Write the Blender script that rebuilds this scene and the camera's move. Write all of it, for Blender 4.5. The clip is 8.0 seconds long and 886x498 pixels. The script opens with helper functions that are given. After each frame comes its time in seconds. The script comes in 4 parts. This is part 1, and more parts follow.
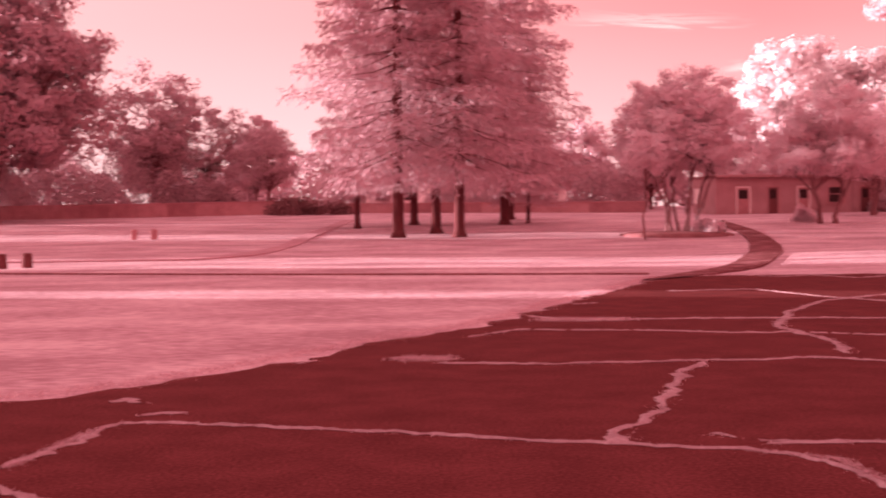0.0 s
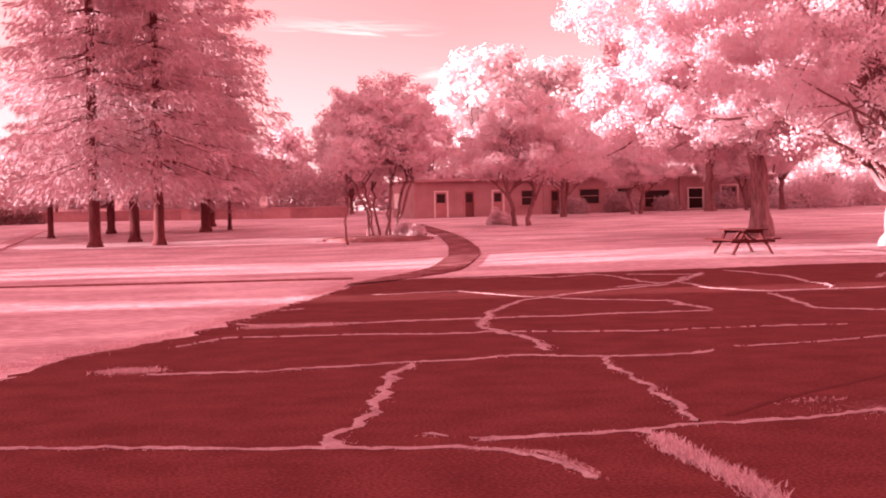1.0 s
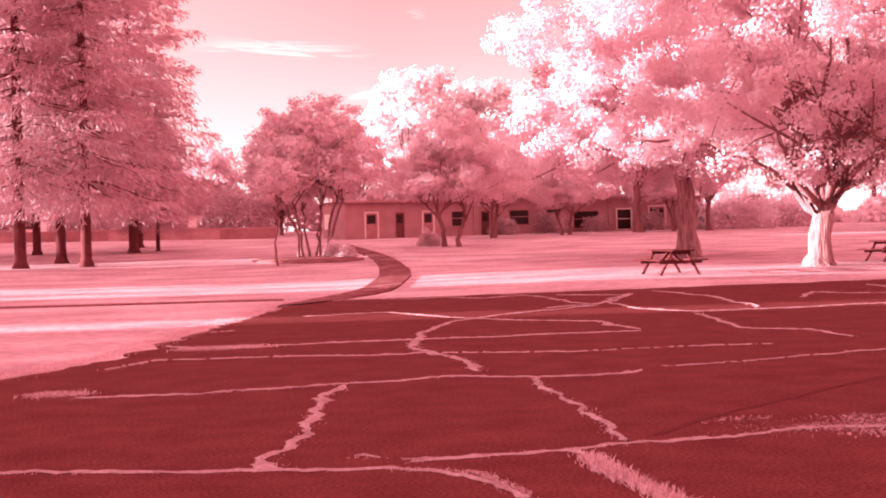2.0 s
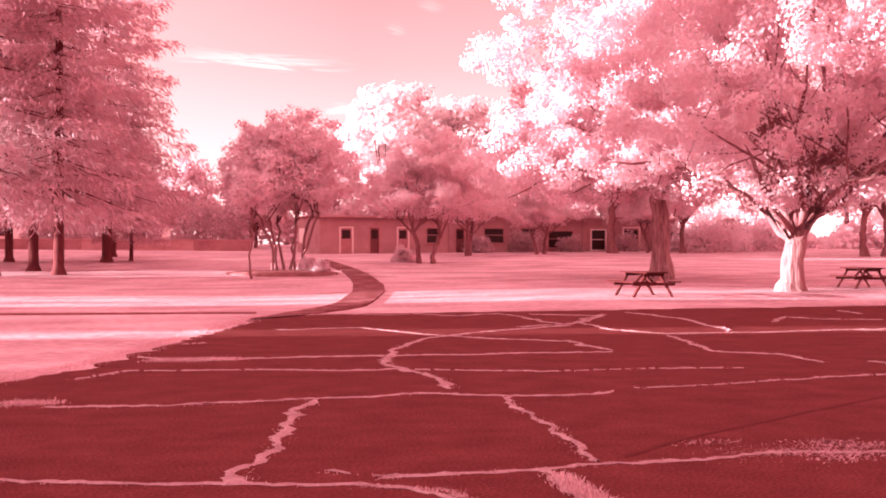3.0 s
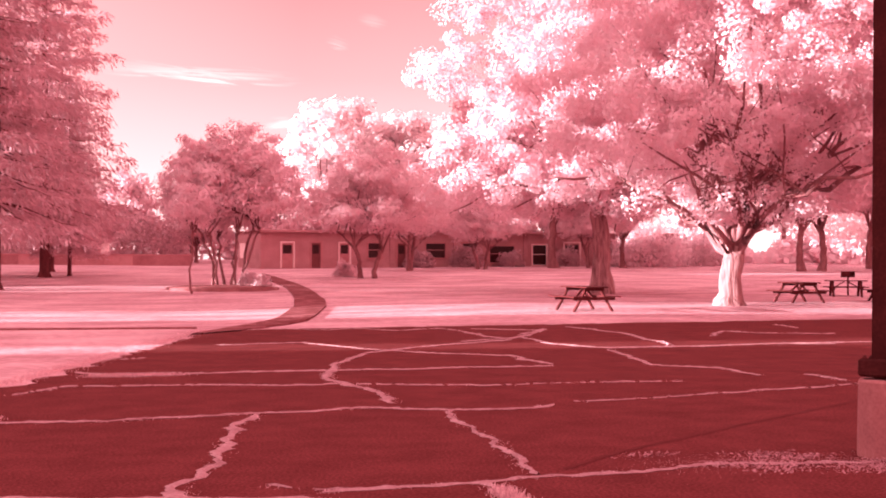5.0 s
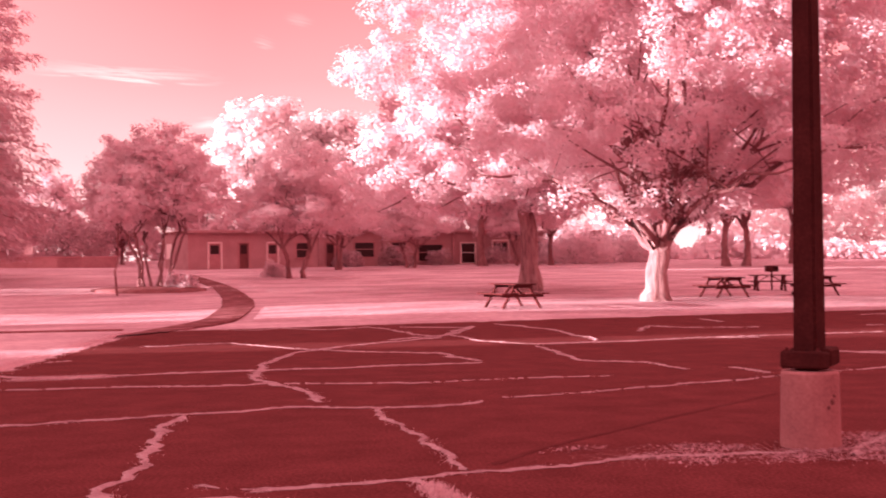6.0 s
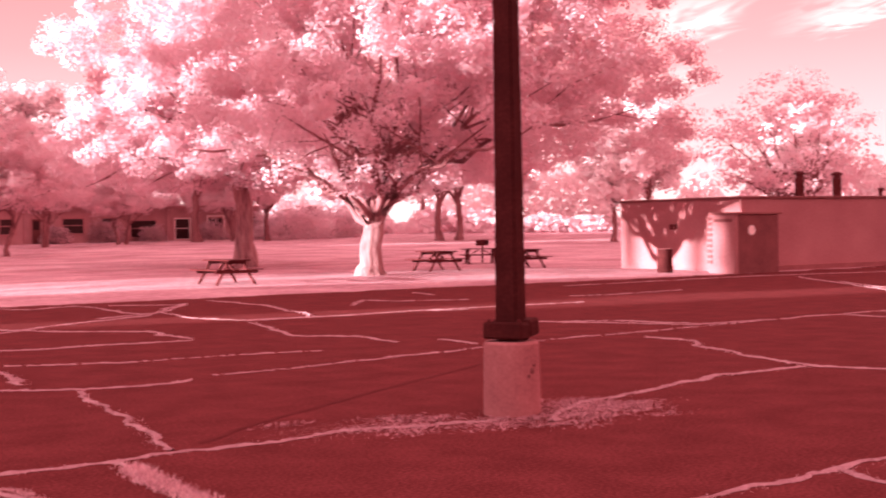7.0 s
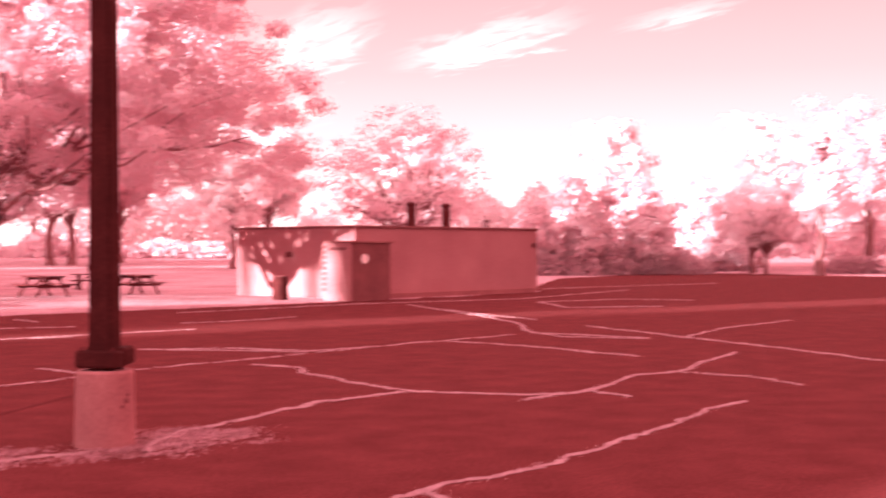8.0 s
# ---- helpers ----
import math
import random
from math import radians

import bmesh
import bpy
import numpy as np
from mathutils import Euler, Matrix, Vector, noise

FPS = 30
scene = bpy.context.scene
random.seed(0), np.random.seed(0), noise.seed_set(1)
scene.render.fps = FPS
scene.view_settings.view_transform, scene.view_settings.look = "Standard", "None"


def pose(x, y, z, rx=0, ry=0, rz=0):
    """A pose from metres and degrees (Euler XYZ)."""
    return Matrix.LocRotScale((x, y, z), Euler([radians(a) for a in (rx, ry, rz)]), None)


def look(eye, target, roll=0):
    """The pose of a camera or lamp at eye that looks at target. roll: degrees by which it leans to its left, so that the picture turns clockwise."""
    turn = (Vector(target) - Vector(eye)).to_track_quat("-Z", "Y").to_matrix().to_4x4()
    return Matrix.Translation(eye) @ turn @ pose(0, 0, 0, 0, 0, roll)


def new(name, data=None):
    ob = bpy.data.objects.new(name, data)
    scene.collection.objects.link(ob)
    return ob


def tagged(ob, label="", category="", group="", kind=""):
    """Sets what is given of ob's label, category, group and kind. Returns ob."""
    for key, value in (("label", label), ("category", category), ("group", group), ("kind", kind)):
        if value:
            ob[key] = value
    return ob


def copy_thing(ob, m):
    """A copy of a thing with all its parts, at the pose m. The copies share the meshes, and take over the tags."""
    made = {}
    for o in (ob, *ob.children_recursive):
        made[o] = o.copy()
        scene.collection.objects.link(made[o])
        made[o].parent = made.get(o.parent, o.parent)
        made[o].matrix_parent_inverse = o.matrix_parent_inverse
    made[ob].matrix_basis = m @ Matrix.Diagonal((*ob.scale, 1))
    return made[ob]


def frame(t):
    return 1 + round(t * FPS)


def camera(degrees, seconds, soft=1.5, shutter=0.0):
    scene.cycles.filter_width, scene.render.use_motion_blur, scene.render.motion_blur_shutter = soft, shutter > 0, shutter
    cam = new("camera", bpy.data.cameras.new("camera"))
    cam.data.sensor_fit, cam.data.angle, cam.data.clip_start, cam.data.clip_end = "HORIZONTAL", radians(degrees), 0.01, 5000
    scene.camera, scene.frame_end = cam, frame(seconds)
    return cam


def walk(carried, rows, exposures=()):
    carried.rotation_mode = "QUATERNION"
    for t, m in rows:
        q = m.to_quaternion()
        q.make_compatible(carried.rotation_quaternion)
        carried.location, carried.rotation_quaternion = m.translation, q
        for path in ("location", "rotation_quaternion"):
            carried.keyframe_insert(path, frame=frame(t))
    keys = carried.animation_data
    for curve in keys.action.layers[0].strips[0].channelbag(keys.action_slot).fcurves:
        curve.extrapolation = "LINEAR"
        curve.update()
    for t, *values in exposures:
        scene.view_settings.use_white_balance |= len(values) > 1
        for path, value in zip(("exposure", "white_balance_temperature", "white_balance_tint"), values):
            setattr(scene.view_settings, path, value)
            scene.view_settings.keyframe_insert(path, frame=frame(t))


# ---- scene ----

cam = camera(36.0, 8.0, soft=1.9, shutter=0.25)
# seconds, x, y, z, yaw, pitch, roll
PATH = [
    (0.0, 0.075, 0.135, 1.729, -0.00, -1.71, 0.68),
    (0.5, 0.048, 0.121, 1.742, -7.78, -1.59, 1.22),
    (1.0, -0.010, 0.111, 1.740, -12.53, -1.70, 1.42),
    (1.5, -0.033, 0.087, 1.741, -14.13, -1.64, 1.10),
    (2.0, -0.039, 0.040, 1.752, -15.46, -0.90, 1.42),
    (2.2, -0.036, 0.026, 1.760, -15.80, -0.65, 1.20),
    (3.5, -0.069, 0.018, 1.758, -16.67, 0.03, -0.29),
    (4.0, -0.076, -0.015, 1.761, -17.05, 0.38, -0.11),
    (4.5, -0.070, -0.020, 1.755, -18.44, 0.42, -0.00),
    (5.8, -0.067, -0.052, 1.748, -20.32, 0.50, 0.42),
    (6.0, -0.055, -0.050, 1.740, -21.96, 0.35, 0.65),
    (6.5, -0.004, -0.045, 1.739, -25.92, -0.65, 1.32),
    (7.0, 0.038, -0.069, 1.740, -33.79, -0.86, 0.99),
    (7.5, 0.082, -0.126, 1.743, -38.86, -0.83, 0.76),
    (8.0, 0.214, -0.176, 1.741, -49.59, 0.11, 0.18),
]
walk(cam, [(t, pose(x, y, z, 90 + pitch, roll, yaw)) for t, x, y, z, yaw, pitch, roll in PATH],
     exposures=[(0.0, 1.82), (0.5, 2.02), (1.0, 2.21), (2.0, 2.45), (4.5, 2.45), (6.0, 2.12), (6.5, 2.13), (7.0, 2.26), (7.5, 2.41), (8.0, 2.61)])

# ---------------------------------------------------------------- light
SUN_EL, SUN_AZ = 7.5, -80.0     # a low sun, ahead and far to the left of the first view

CIRRUS = [
    (8.79, 7.63, 4.75, 0.4, -2.9, 0.5, 1.0),
    (12.5, 5.62, 1.29, 0.3, 4.6, 0.7, 2.0),
    (14.56, 8.96, 0.57, 0.28, -15.9, 0.2, 3.0),
    (16.05, 9.9, 0.77, 0.3, -11.6, 0.15, 4.0),
    (43.86, 8.76, 4.05, 1.35, 20.8, 0.6, 5.0),
    (44.08, 8.09, 2.72, 0.7, 6.2, 0.8, 6.0),
    (51.53, 8.83, 4.88, 1.0, 11.8, 0.65, 7.0),
    (50.83, 8.21, 2.6, 0.5, 2.5, 0.7, 9.5),
    (59.5, 9.7, 3.39, 0.5, 11.6, 0.35, 8.0),
    (43.84, 5.97, 1.66, 0.6, 12.2, 0.7, 9.0),
]


def make_world():
    w = bpy.data.worlds.new("sky")
    scene.world = w
    w.use_nodes = True
    nt = w.node_tree
    N, L = nt.nodes, nt.links
    N.clear()
    out, bg = N.new("ShaderNodeOutputWorld"), N.new("ShaderNodeBackground")
    tc, sep = N.new("ShaderNodeTexCoord"), N.new("ShaderNodeSeparateXYZ")
    L.new(tc.outputs["Generated"], sep.inputs[0])
    sky = N.new("ShaderNodeTexSky")
    sky.sky_type, sky.sun_disc = "NISHITA", False
    sky.sun_elevation, sky.sun_rotation = radians(SUN_EL), radians(SUN_AZ)
    bw = N.new("ShaderNodeRGBToBW")
    L.new(sky.outputs[0], bw.inputs[0])
    dim = N.new("ShaderNodeMath")
    dim.operation = "MULTIPLY"
    dim.inputs[1].default_value = 0.004
    L.new(bw.outputs[0], dim.inputs[0])
    # the red-shifted film: pale at the horizon, deeper red overhead
    ramp = N.new("ShaderNodeValToRGB")
    e = ramp.color_ramp.elements
    e[0].position, e[0].color = 0.0, (1.30, 0.80, 0.81, 1)
    e[1].position, e[1].color = 0.6, (1.06, 0.50, 0.53, 1)
    for p, c in ((0.07, (1.28, 0.56, 0.58)), (0.13, (1.20, 0.37, 0.385)), (0.19, (1.14, 0.27, 0.285))):
        k = e.new(p)
        k.color = (*c, 1)
    L.new(sep.outputs[2], ramp.inputs[0])
    # thin cirrus: each streak is a soft lens in bearing and height, frayed by stretched noise
    def math2(op, a, b=None, c=None):
        n = N.new("ShaderNodeMath")
        n.operation = op
        for k, q in enumerate((a, b, c)):
            if q is None:
                continue
            if isinstance(q, (int, float)):
                n.inputs[k].default_value = q
            else:
                L.new(q, n.inputs[k])
        return n.outputs[0]

    east, north, up = sep.outputs[0], sep.outputs[1], sep.outputs[2]
    bearing = math2("ARCTAN2", east, north)
    height = math2("ARCSINE", up)
    total = None
    # bearing, height, half length, half width (degrees), tilt, weight, seed
    for be, he, ln, wd, tilt, weight, seed in CIRRUS:
        du, dv = math2("SUBTRACT", bearing, radians(be)), math2("SUBTRACT", height, radians(he))
        ca, sa = math.cos(radians(tilt)), math.sin(radians(tilt))
        along_u = math2("DIVIDE", math2("ADD", math2("MULTIPLY", du, ca), math2("MULTIPLY", dv, sa)), radians(ln))
        across = math2("DIVIDE", math2("SUBTRACT", math2("MULTIPLY", dv, ca), math2("MULTIPLY", du, sa)), radians(wd))
        comb = N.new("ShaderNodeCombineXYZ")
        L.new(math2("MULTIPLY", along_u, ln * 0.30), comb.inputs[0])
        L.new(math2("MULTIPLY", across, 1.5), comb.inputs[1])
        comb.inputs[2].default_value = seed
        nz = N.new("ShaderNodeTexNoise")
        nz.inputs["Scale"].default_value, nz.inputs["Detail"].default_value = 1.6, 6.0
        nz.inputs["Distortion"].default_value = 0.8
        L.new(comb.outputs[0], nz.inputs["Vector"])
        # the lens bends with the noise, so that its edge frays
        bent = math2("ADD", across, math2("MULTIPLY_ADD", nz.outputs[0], 3.0, -1.5))
        r2 = math2("ADD", math2("MULTIPLY", along_u, along_u), math2("MULTIPLY", bent, bent))
        soft = math2("POWER", math2("MAXIMUM", math2("SUBTRACT", 1.0, r2), 0.0), 2.2)
        one = math2("MULTIPLY", math2("MULTIPLY", soft, weight), math2("MAXIMUM", math2("MULTIPLY_ADD", nz.outputs[0], 3.0, -0.75), 0.0))
        total = one if total is None else math2("ADD", total, one)
    cover = math2("MINIMUM", total, 1.0)
    mix = N.new("ShaderNodeMixRGB")
    mix.inputs[2].default_value = (1.32, 0.98, 0.96, 1)
    L.new(cover, mix.inputs[0])
    # paler haze towards the east
    dot = N.new("ShaderNodeVectorMath")
    dot.operation = "DOT_PRODUCT"
    dot.inputs[1].default_value = (0.88, 0.47, -0.25)
    L.new(tc.outputs["Generated"], dot.inputs[0])
    hz = N.new("ShaderNodeValToRGB")
    hz.color_ramp.elements[0].position, hz.color_ramp.elements[1].position = 0.62, 1.0
    hz.color_ramp.elements[1].color = (0.12, 0.12, 0.12, 1)
    L.new(dot.outputs["Value"], hz.inputs[0])
    haze = N.new("ShaderNodeMixRGB")
    haze.inputs[2].default_value = (1.36, 0.74, 0.76, 1)
    L.new(hz.outputs[0], haze.inputs[0])
    # and a brighter sky towards the low sun
    glow = N.new("ShaderNodeVectorMath")
    glow.operation = "DOT_PRODUCT"
    glow.inputs[1].default_value = (math.sin(radians(SUN_AZ)), math.cos(radians(SUN_AZ)), 0.0)
    L.new(tc.outputs["Generated"], glow.inputs[0])
    gr = N.new("ShaderNodeMapRange")
    gr.inputs["From Min"].default_value, gr.inputs["From Max"].default_value = -0.05, 0.75
    gr.inputs["To Min"].default_value, gr.inputs["To Max"].default_value = 0.0, 0.8
    L.new(glow.outputs["Value"], gr.inputs["Value"])
    west_sky = N.new("ShaderNodeMixRGB")
    west_sky.inputs[2].default_value = (1.34, 0.86, 0.87, 1)
    L.new(gr.outputs[0], west_sky.inputs[0])
    L.new(ramp.outputs[0], west_sky.inputs[1])
    L.new(west_sky.outputs[0], haze.inputs[1])
    L.new(haze.outputs[0], mix.inputs[1])
    add = N.new("ShaderNodeMixRGB")
    add.blend_type, add.inputs[0].default_value = "ADD", 1.0
    L.new(mix.outputs[0], add.inputs[1])
    L.new(dim.outputs[0], add.inputs[2])
    L.new(add.outputs[0], bg.inputs[0])
    bg.inputs[1].default_value = 0.30
    L.new(bg.outputs[0], out.inputs[0])


make_world()
sun = new("sun", bpy.data.lights.new("sun", "SUN"))
sun.data.energy, sun.data.angle, sun.data.color = 4.8, radians(0.6), (1.0, 0.90, 0.89)
_a, _e = radians(SUN_AZ), radians(SUN_EL)
sun.matrix_world = look((0, 0, 60), (-math.sin(_a) * math.cos(_e), -math.cos(_a) * math.cos(_e), 60 - math.sin(_e)))


# ---------------------------------------------------------------- materials
def material(name, colours, scale=3.0, fine=40.0, rough=0.85, bump=0.25, metal=0.0, dist=0.02, by_island=0.0,
             by_object=0.0, translucent=0.0, spec=0.3, stretch=(1, 1, 1), span=0.2, coarse=0.55):
    """Colours from dark to light, mixed by coarse and fine noise at real size; fine relief."""
    m = bpy.data.materials.new(name)
    m.use_nodes = True
    nt = m.node_tree
    N, L = nt.nodes, nt.links
    bs = N["Principled BSDF"]
    tc = N.new("ShaderNodeTexCoord")
    mp = N.new("ShaderNodeMapping")
    mp.inputs["Scale"].default_value = stretch
    L.new(tc.outputs["Object"], mp.inputs[0])
    n1, n2 = N.new("ShaderNodeTexNoise"), N.new("ShaderNodeTexNoise")
    for n, s in ((n1, scale), (n2, fine)):
        n.inputs["Scale"].default_value, n.inputs["Detail"].default_value = s, 5.0
        L.new(mp.outputs[0], n.inputs["Vector"])
    a = N.new("ShaderNodeMath")
    a.operation = "MULTIPLY_ADD"
    a.inputs[1].default_value = coarse
    b = N.new("ShaderNodeMath")
    b.operation = "MULTIPLY_ADD"
    b.inputs[1].default_value = 1 - coarse
    b.inputs[2].default_value = 0.0
    L.new(n2.outputs[0], b.inputs[0])
    L.new(n1.outputs[0], a.inputs[0])
    L.new(b.outputs[0], a.inputs[2])
    val = a.outputs[0]
    for amount, node, sock in ((by_island, "ShaderNodeNewGeometry", "Random Per Island"), (by_object, "ShaderNodeObjectInfo", "Random")):
        if amount:
            g = N.new(node)
            c = N.new("ShaderNodeMath")
            c.operation = "MULTIPLY_ADD"
            c.inputs[1].default_value = amount
            d = N.new("ShaderNodeMath")
            d.operation = "SUBTRACT"
            d.inputs[1].default_value = amount / 2
            L.new(g.outputs[sock], c.inputs[0])
            L.new(val, c.inputs[2])
            L.new(c.outputs[0], d.inputs[0])
            val = d.outputs[0]
    ramp = N.new("ShaderNodeValToRGB")
    e = ramp.color_ramp.elements
    e[0].position, e[1].position = 0.5 - span, 0.5 + span
    e[0].color, e[1].color = (*colours[0], 1), (*colours[-1], 1)
    for i, c in enumerate(colours[1:-1]):
        k = e.new(0.5 - span + 2 * span * (i + 1) / (len(colours) - 1))
        k.color = (*c, 1)
    L.new(val, ramp.inputs[0])
    L.new(ramp.outputs[0], bs.inputs["Base Color"])
    bs.inputs["Roughness"].default_value, bs.inputs["Metallic"].default_value = rough, metal
    bs.inputs["Specular IOR Level"].default_value = spec
    if bump:
        bp = N.new("ShaderNodeBump")
        bp.inputs["Strength"].default_value, bp.inputs["Distance"].default_value = bump, dist
        L.new(n2.outputs[0], bp.inputs["Height"])
        L.new(bp.outputs[0], bs.inputs["Normal"])
    if translucent:
        tr = N.new("ShaderNodeBsdfTranslucent")
        L.new(ramp.outputs[0], tr.inputs[0])
        mx = N.new("ShaderNodeMixShader")
        mx.inputs[0].default_value = translucent
        L.new(bs.outputs[0], mx.inputs[1])
        L.new(tr.outputs[0], mx.inputs[2])
        L.new(mx.outputs[0], N["Material Output"].inputs[0])
    return m


M_GRASS = material("lawn", [(.42, .195, .232), (.555, .29, .336), (.69, .405, .45)], 0.45, 7.0, 0.95, 0.9, dist=0.07, spec=0.1, span=0.10, stretch=(.6, 1, 1))
M_BLADE = material("grass_blade", [(.55, .28, .32), (.68, .38, .43), (.80, .50, .55)], 1.5, 20, 0.9, 0, by_island=0.5, translucent=0.3, spec=0.1)
M_ASPHALT = material("asphalt", [(.090, .0148, .0166), (.134, .0235, .0262), (.190, .038, .042)], 1.7, 36.0, 1.0, 0.15, dist=0.006, spec=0.03, span=0.115, coarse=0.28)
M_TRACK = material("worn_track", [(.40, .17, .20), (.50, .23, .27), (.60, .30, .34)], 0.8, 12.0, 0.98, 0.6, dist=0.03, spec=0.05)
M_PATCH = material("asphalt_worn", [(.084, .014, .0155), (.118, .021, .0235), (.155, .031, .034)], 2.6, 30.0, 1.0, 0.3, dist=0.01, spec=0.03)
M_CRACK = material("crack_fill", [(.27, .115, .135), (.42, .21, .24), (.56, .31, .345)], 2.2, 30.0, 0.98, 0.8, dist=0.03, spec=0.05)
M_LEAF = material("maple_leaf", [(.77, .49, .55), (.84, .585, .64), (.90, .68, .725)], 0.35, 2.0, 0.8, 0, by_island=0.2, translucent=0.5, spec=0.15)
M_LEAF2 = material("dark_leaf", [(.76, .50, .555), (.85, .60, .655), (.92, .70, .745)], 0.35, 2.0, 0.8, 0, by_island=0.2, translucent=0.5, spec=0.15)
# lighter copy of the leaf colour, with the sunlight on far trees put in
M_SUNLIT = material("sunlit_leaf", [(.88, .66, .70), (.92, .74, .77), (.96, .82, .84)], 0.35, 2.0, 0.8, 0, by_island=0.2, translucent=0.40, spec=0.15)
# spruce needles; on other trees and shrubs this dark tone is painted shade
M_NEEDLE_SHADE = material("needle_shade_leaf", [(.49, .255, .295), (.61, .35, .395), (.73, .46, .51)], 0.5, 3.0, 0.85, 0, by_island=0.18, translucent=0.42, spec=0.1)
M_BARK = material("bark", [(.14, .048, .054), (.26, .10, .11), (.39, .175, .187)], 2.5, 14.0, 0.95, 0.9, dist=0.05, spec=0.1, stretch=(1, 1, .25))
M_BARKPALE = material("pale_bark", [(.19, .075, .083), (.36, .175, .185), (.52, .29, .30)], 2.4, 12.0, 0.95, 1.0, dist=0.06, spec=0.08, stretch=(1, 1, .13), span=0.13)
M_BARKDARK = material("spruce_bark", [(.085, .02, .023), (.145, .035, .04), (.22, .06, .067)], 2.5, 14.0, 0.95, 0.9, dist=0.05, spec=0.1, stretch=(1, 1, .25))
M_CONCRETE = material("concrete", [(.26, .085, .095), (.36, .125, .135), (.45, .175, .185)], 2.5, 30.0, 0.92, 0.35, dist=0.01, spec=0.2)
M_RUST = material("pole_paint", [(.035, .006, .007), (.055, .010, .011), (.09, .018, .019)], 3.0, 30.0, 0.85, 0.2, dist=0.004, spec=0.06)
M_TIMBER = material("stained_timber", [(.05, .008, .009), (.085, .015, .017), (.135, .03, .033)], 2.0, 20.0, 0.92, 0.4, dist=0.005, spec=0.06, stretch=(.3, 1, 1))
M_METAL = material("dark_steel", [(.06, .010, .011), (.10, .018, .021), (.15, .033, .037)], 3.0, 30.0, 0.8, 0.2, dist=0.004, spec=0.08)
M_BRICK = material("brick_wall", [(.37, .158, .175), (.46, .213, .234), (.56, .28, .30)], 0.8, 14.0, 0.93, 0.4, dist=0.01, spec=0.15)
M_BLOCK = material("painted_block", [(.29, .098, .112), (.355, .13, .143), (.42, .167, .18)], 0.5, 12.0, 0.9, 0.3, dist=0.01, spec=0.2)
M_TRIM = material("pale_trim", [(.40, .145, .165), (.48, .19, .21), (.56, .24, .26)], 2.0, 20.0, 0.8, 0.1, dist=0.004)
M_WHITE = material("white_paint", [(.80, .55, .56), (.86, .62, .63), (.90, .68, .69)], 2.0, 20.0, 0.7, 0.1, dist=0.004)
M_DOOR = material("dark_door", [(.13, .03, .035), (.18, .045, .05), (.23, .06, .065)], 1.5, 16.0, 0.7, 0.2, dist=0.004)
M_ROOF = material("roof_felt", [(.18, .05, .055), (.26, .08, .085), (.34, .12, .125)], 1.0, 18.0, 0.95, 0.4, dist=0.01)
M_MULCH = material("mulch", [(.17, .05, .057), (.27, .088, .097), (.38, .14, .152)], 3.0, 18.0, 1.0, 1.0, dist=0.05, spec=0.05)
M_STONE = material("garden_wall_stone", [(.32, .115, .13), (.43, .17, .19), (.54, .24, .26)], 1.2, 10.0, 0.95, 0.7, dist=0.03, by_object=0.4, spec=0.1)
M_GLASS = material("dark_glass", [(.03, .008, .009), (.04, .01, .012), (.06, .016, .018)], 0.8, 5.0, 0.35, 0.0, spec=0.2)
M_PATH = material("path_asphalt", [(.15, .036, .042), (.20, .055, .062), (.32, .12, .138)], 1.3, 9.0, 1.0, 0.5, dist=0.012, spec=0.04, span=0.10, coarse=0.6)


# ---------------------------------------------------------------- mesh helpers
def box(bm, x0, y0, z0, x1, y1, z1, bevel=0.0):
    r = bmesh.ops.create_cube(bm, size=1.0)
    m = Matrix.Translation(((x0 + x1) / 2, (y0 + y1) / 2, (z0 + z1) / 2)) @ Matrix.Diagonal((x1 - x0, y1 - y0, z1 - z0, 1))
    bmesh.ops.transform(bm, matrix=m, verts=r["verts"])
    if bevel:
        es = list({e for v in r["verts"] for e in v.link_edges})
        bmesh.ops.bevel(bm, geom=es, offset=bevel, segments=1, affect="EDGES")
    return bm


def beam(bm, a, b, w, h, up=(0, 0, 1)):
    """A board from a to b, w across and h deep."""
    a, b = Vector(a), Vector(b)
    d = (b - a).normalized()
    s = d.cross(Vector(up)).normalized()
    u = s.cross(d)
    vs = []
    for p in (a, b):
        for i, j in ((-1, -1), (1, -1), (1, 1), (-1, 1)):
            vs.append(bm.verts.new(p + s * (i * w / 2) + u * (j * h / 2)))
    for f in ((3, 2, 1, 0), (4, 5, 6, 7), (0, 1, 5, 4), (1, 2, 6, 5), (2, 3, 7, 6), (3, 0, 4, 7)):
        bm.faces.new([vs[i] for i in f])
    return bm


def lathe(bm, rings, seg=20):
    """A turned form from (radius, height) rings, closed at both ends."""
    prev = None
    for r, z in rings:
        ring = [bm.verts.new((r * math.cos(2 * math.pi * i / seg), r * math.sin(2 * math.pi * i / seg), z)) for i in range(seg)]
        if prev:
            for i in range(seg):
                bm.faces.new((prev[i], prev[(i + 1) % seg], ring[(i + 1) % seg], ring[i]))
        else:
            bm.faces.new(ring[::-1])
        prev = ring
    bm.faces.new(prev)
    return bm


def mesh_of(name, bm, mat, smooth=False):
    me = bpy.data.meshes.new(name)
    bm.to_mesh(me)
    bm.free()
    me.materials.append(mat)
    if smooth:
        me.polygons.foreach_set("use_smooth", [True] * len(me.polygons))
    return me


def part(name, bm, mat, parent=None, label="", smooth=False, m=None):
    ob = new(name, mesh_of(name, bm, mat, smooth))
    if parent:
        ob.parent = parent
    if m is not None:
        ob.matrix_basis = m
    return tagged(ob, label)


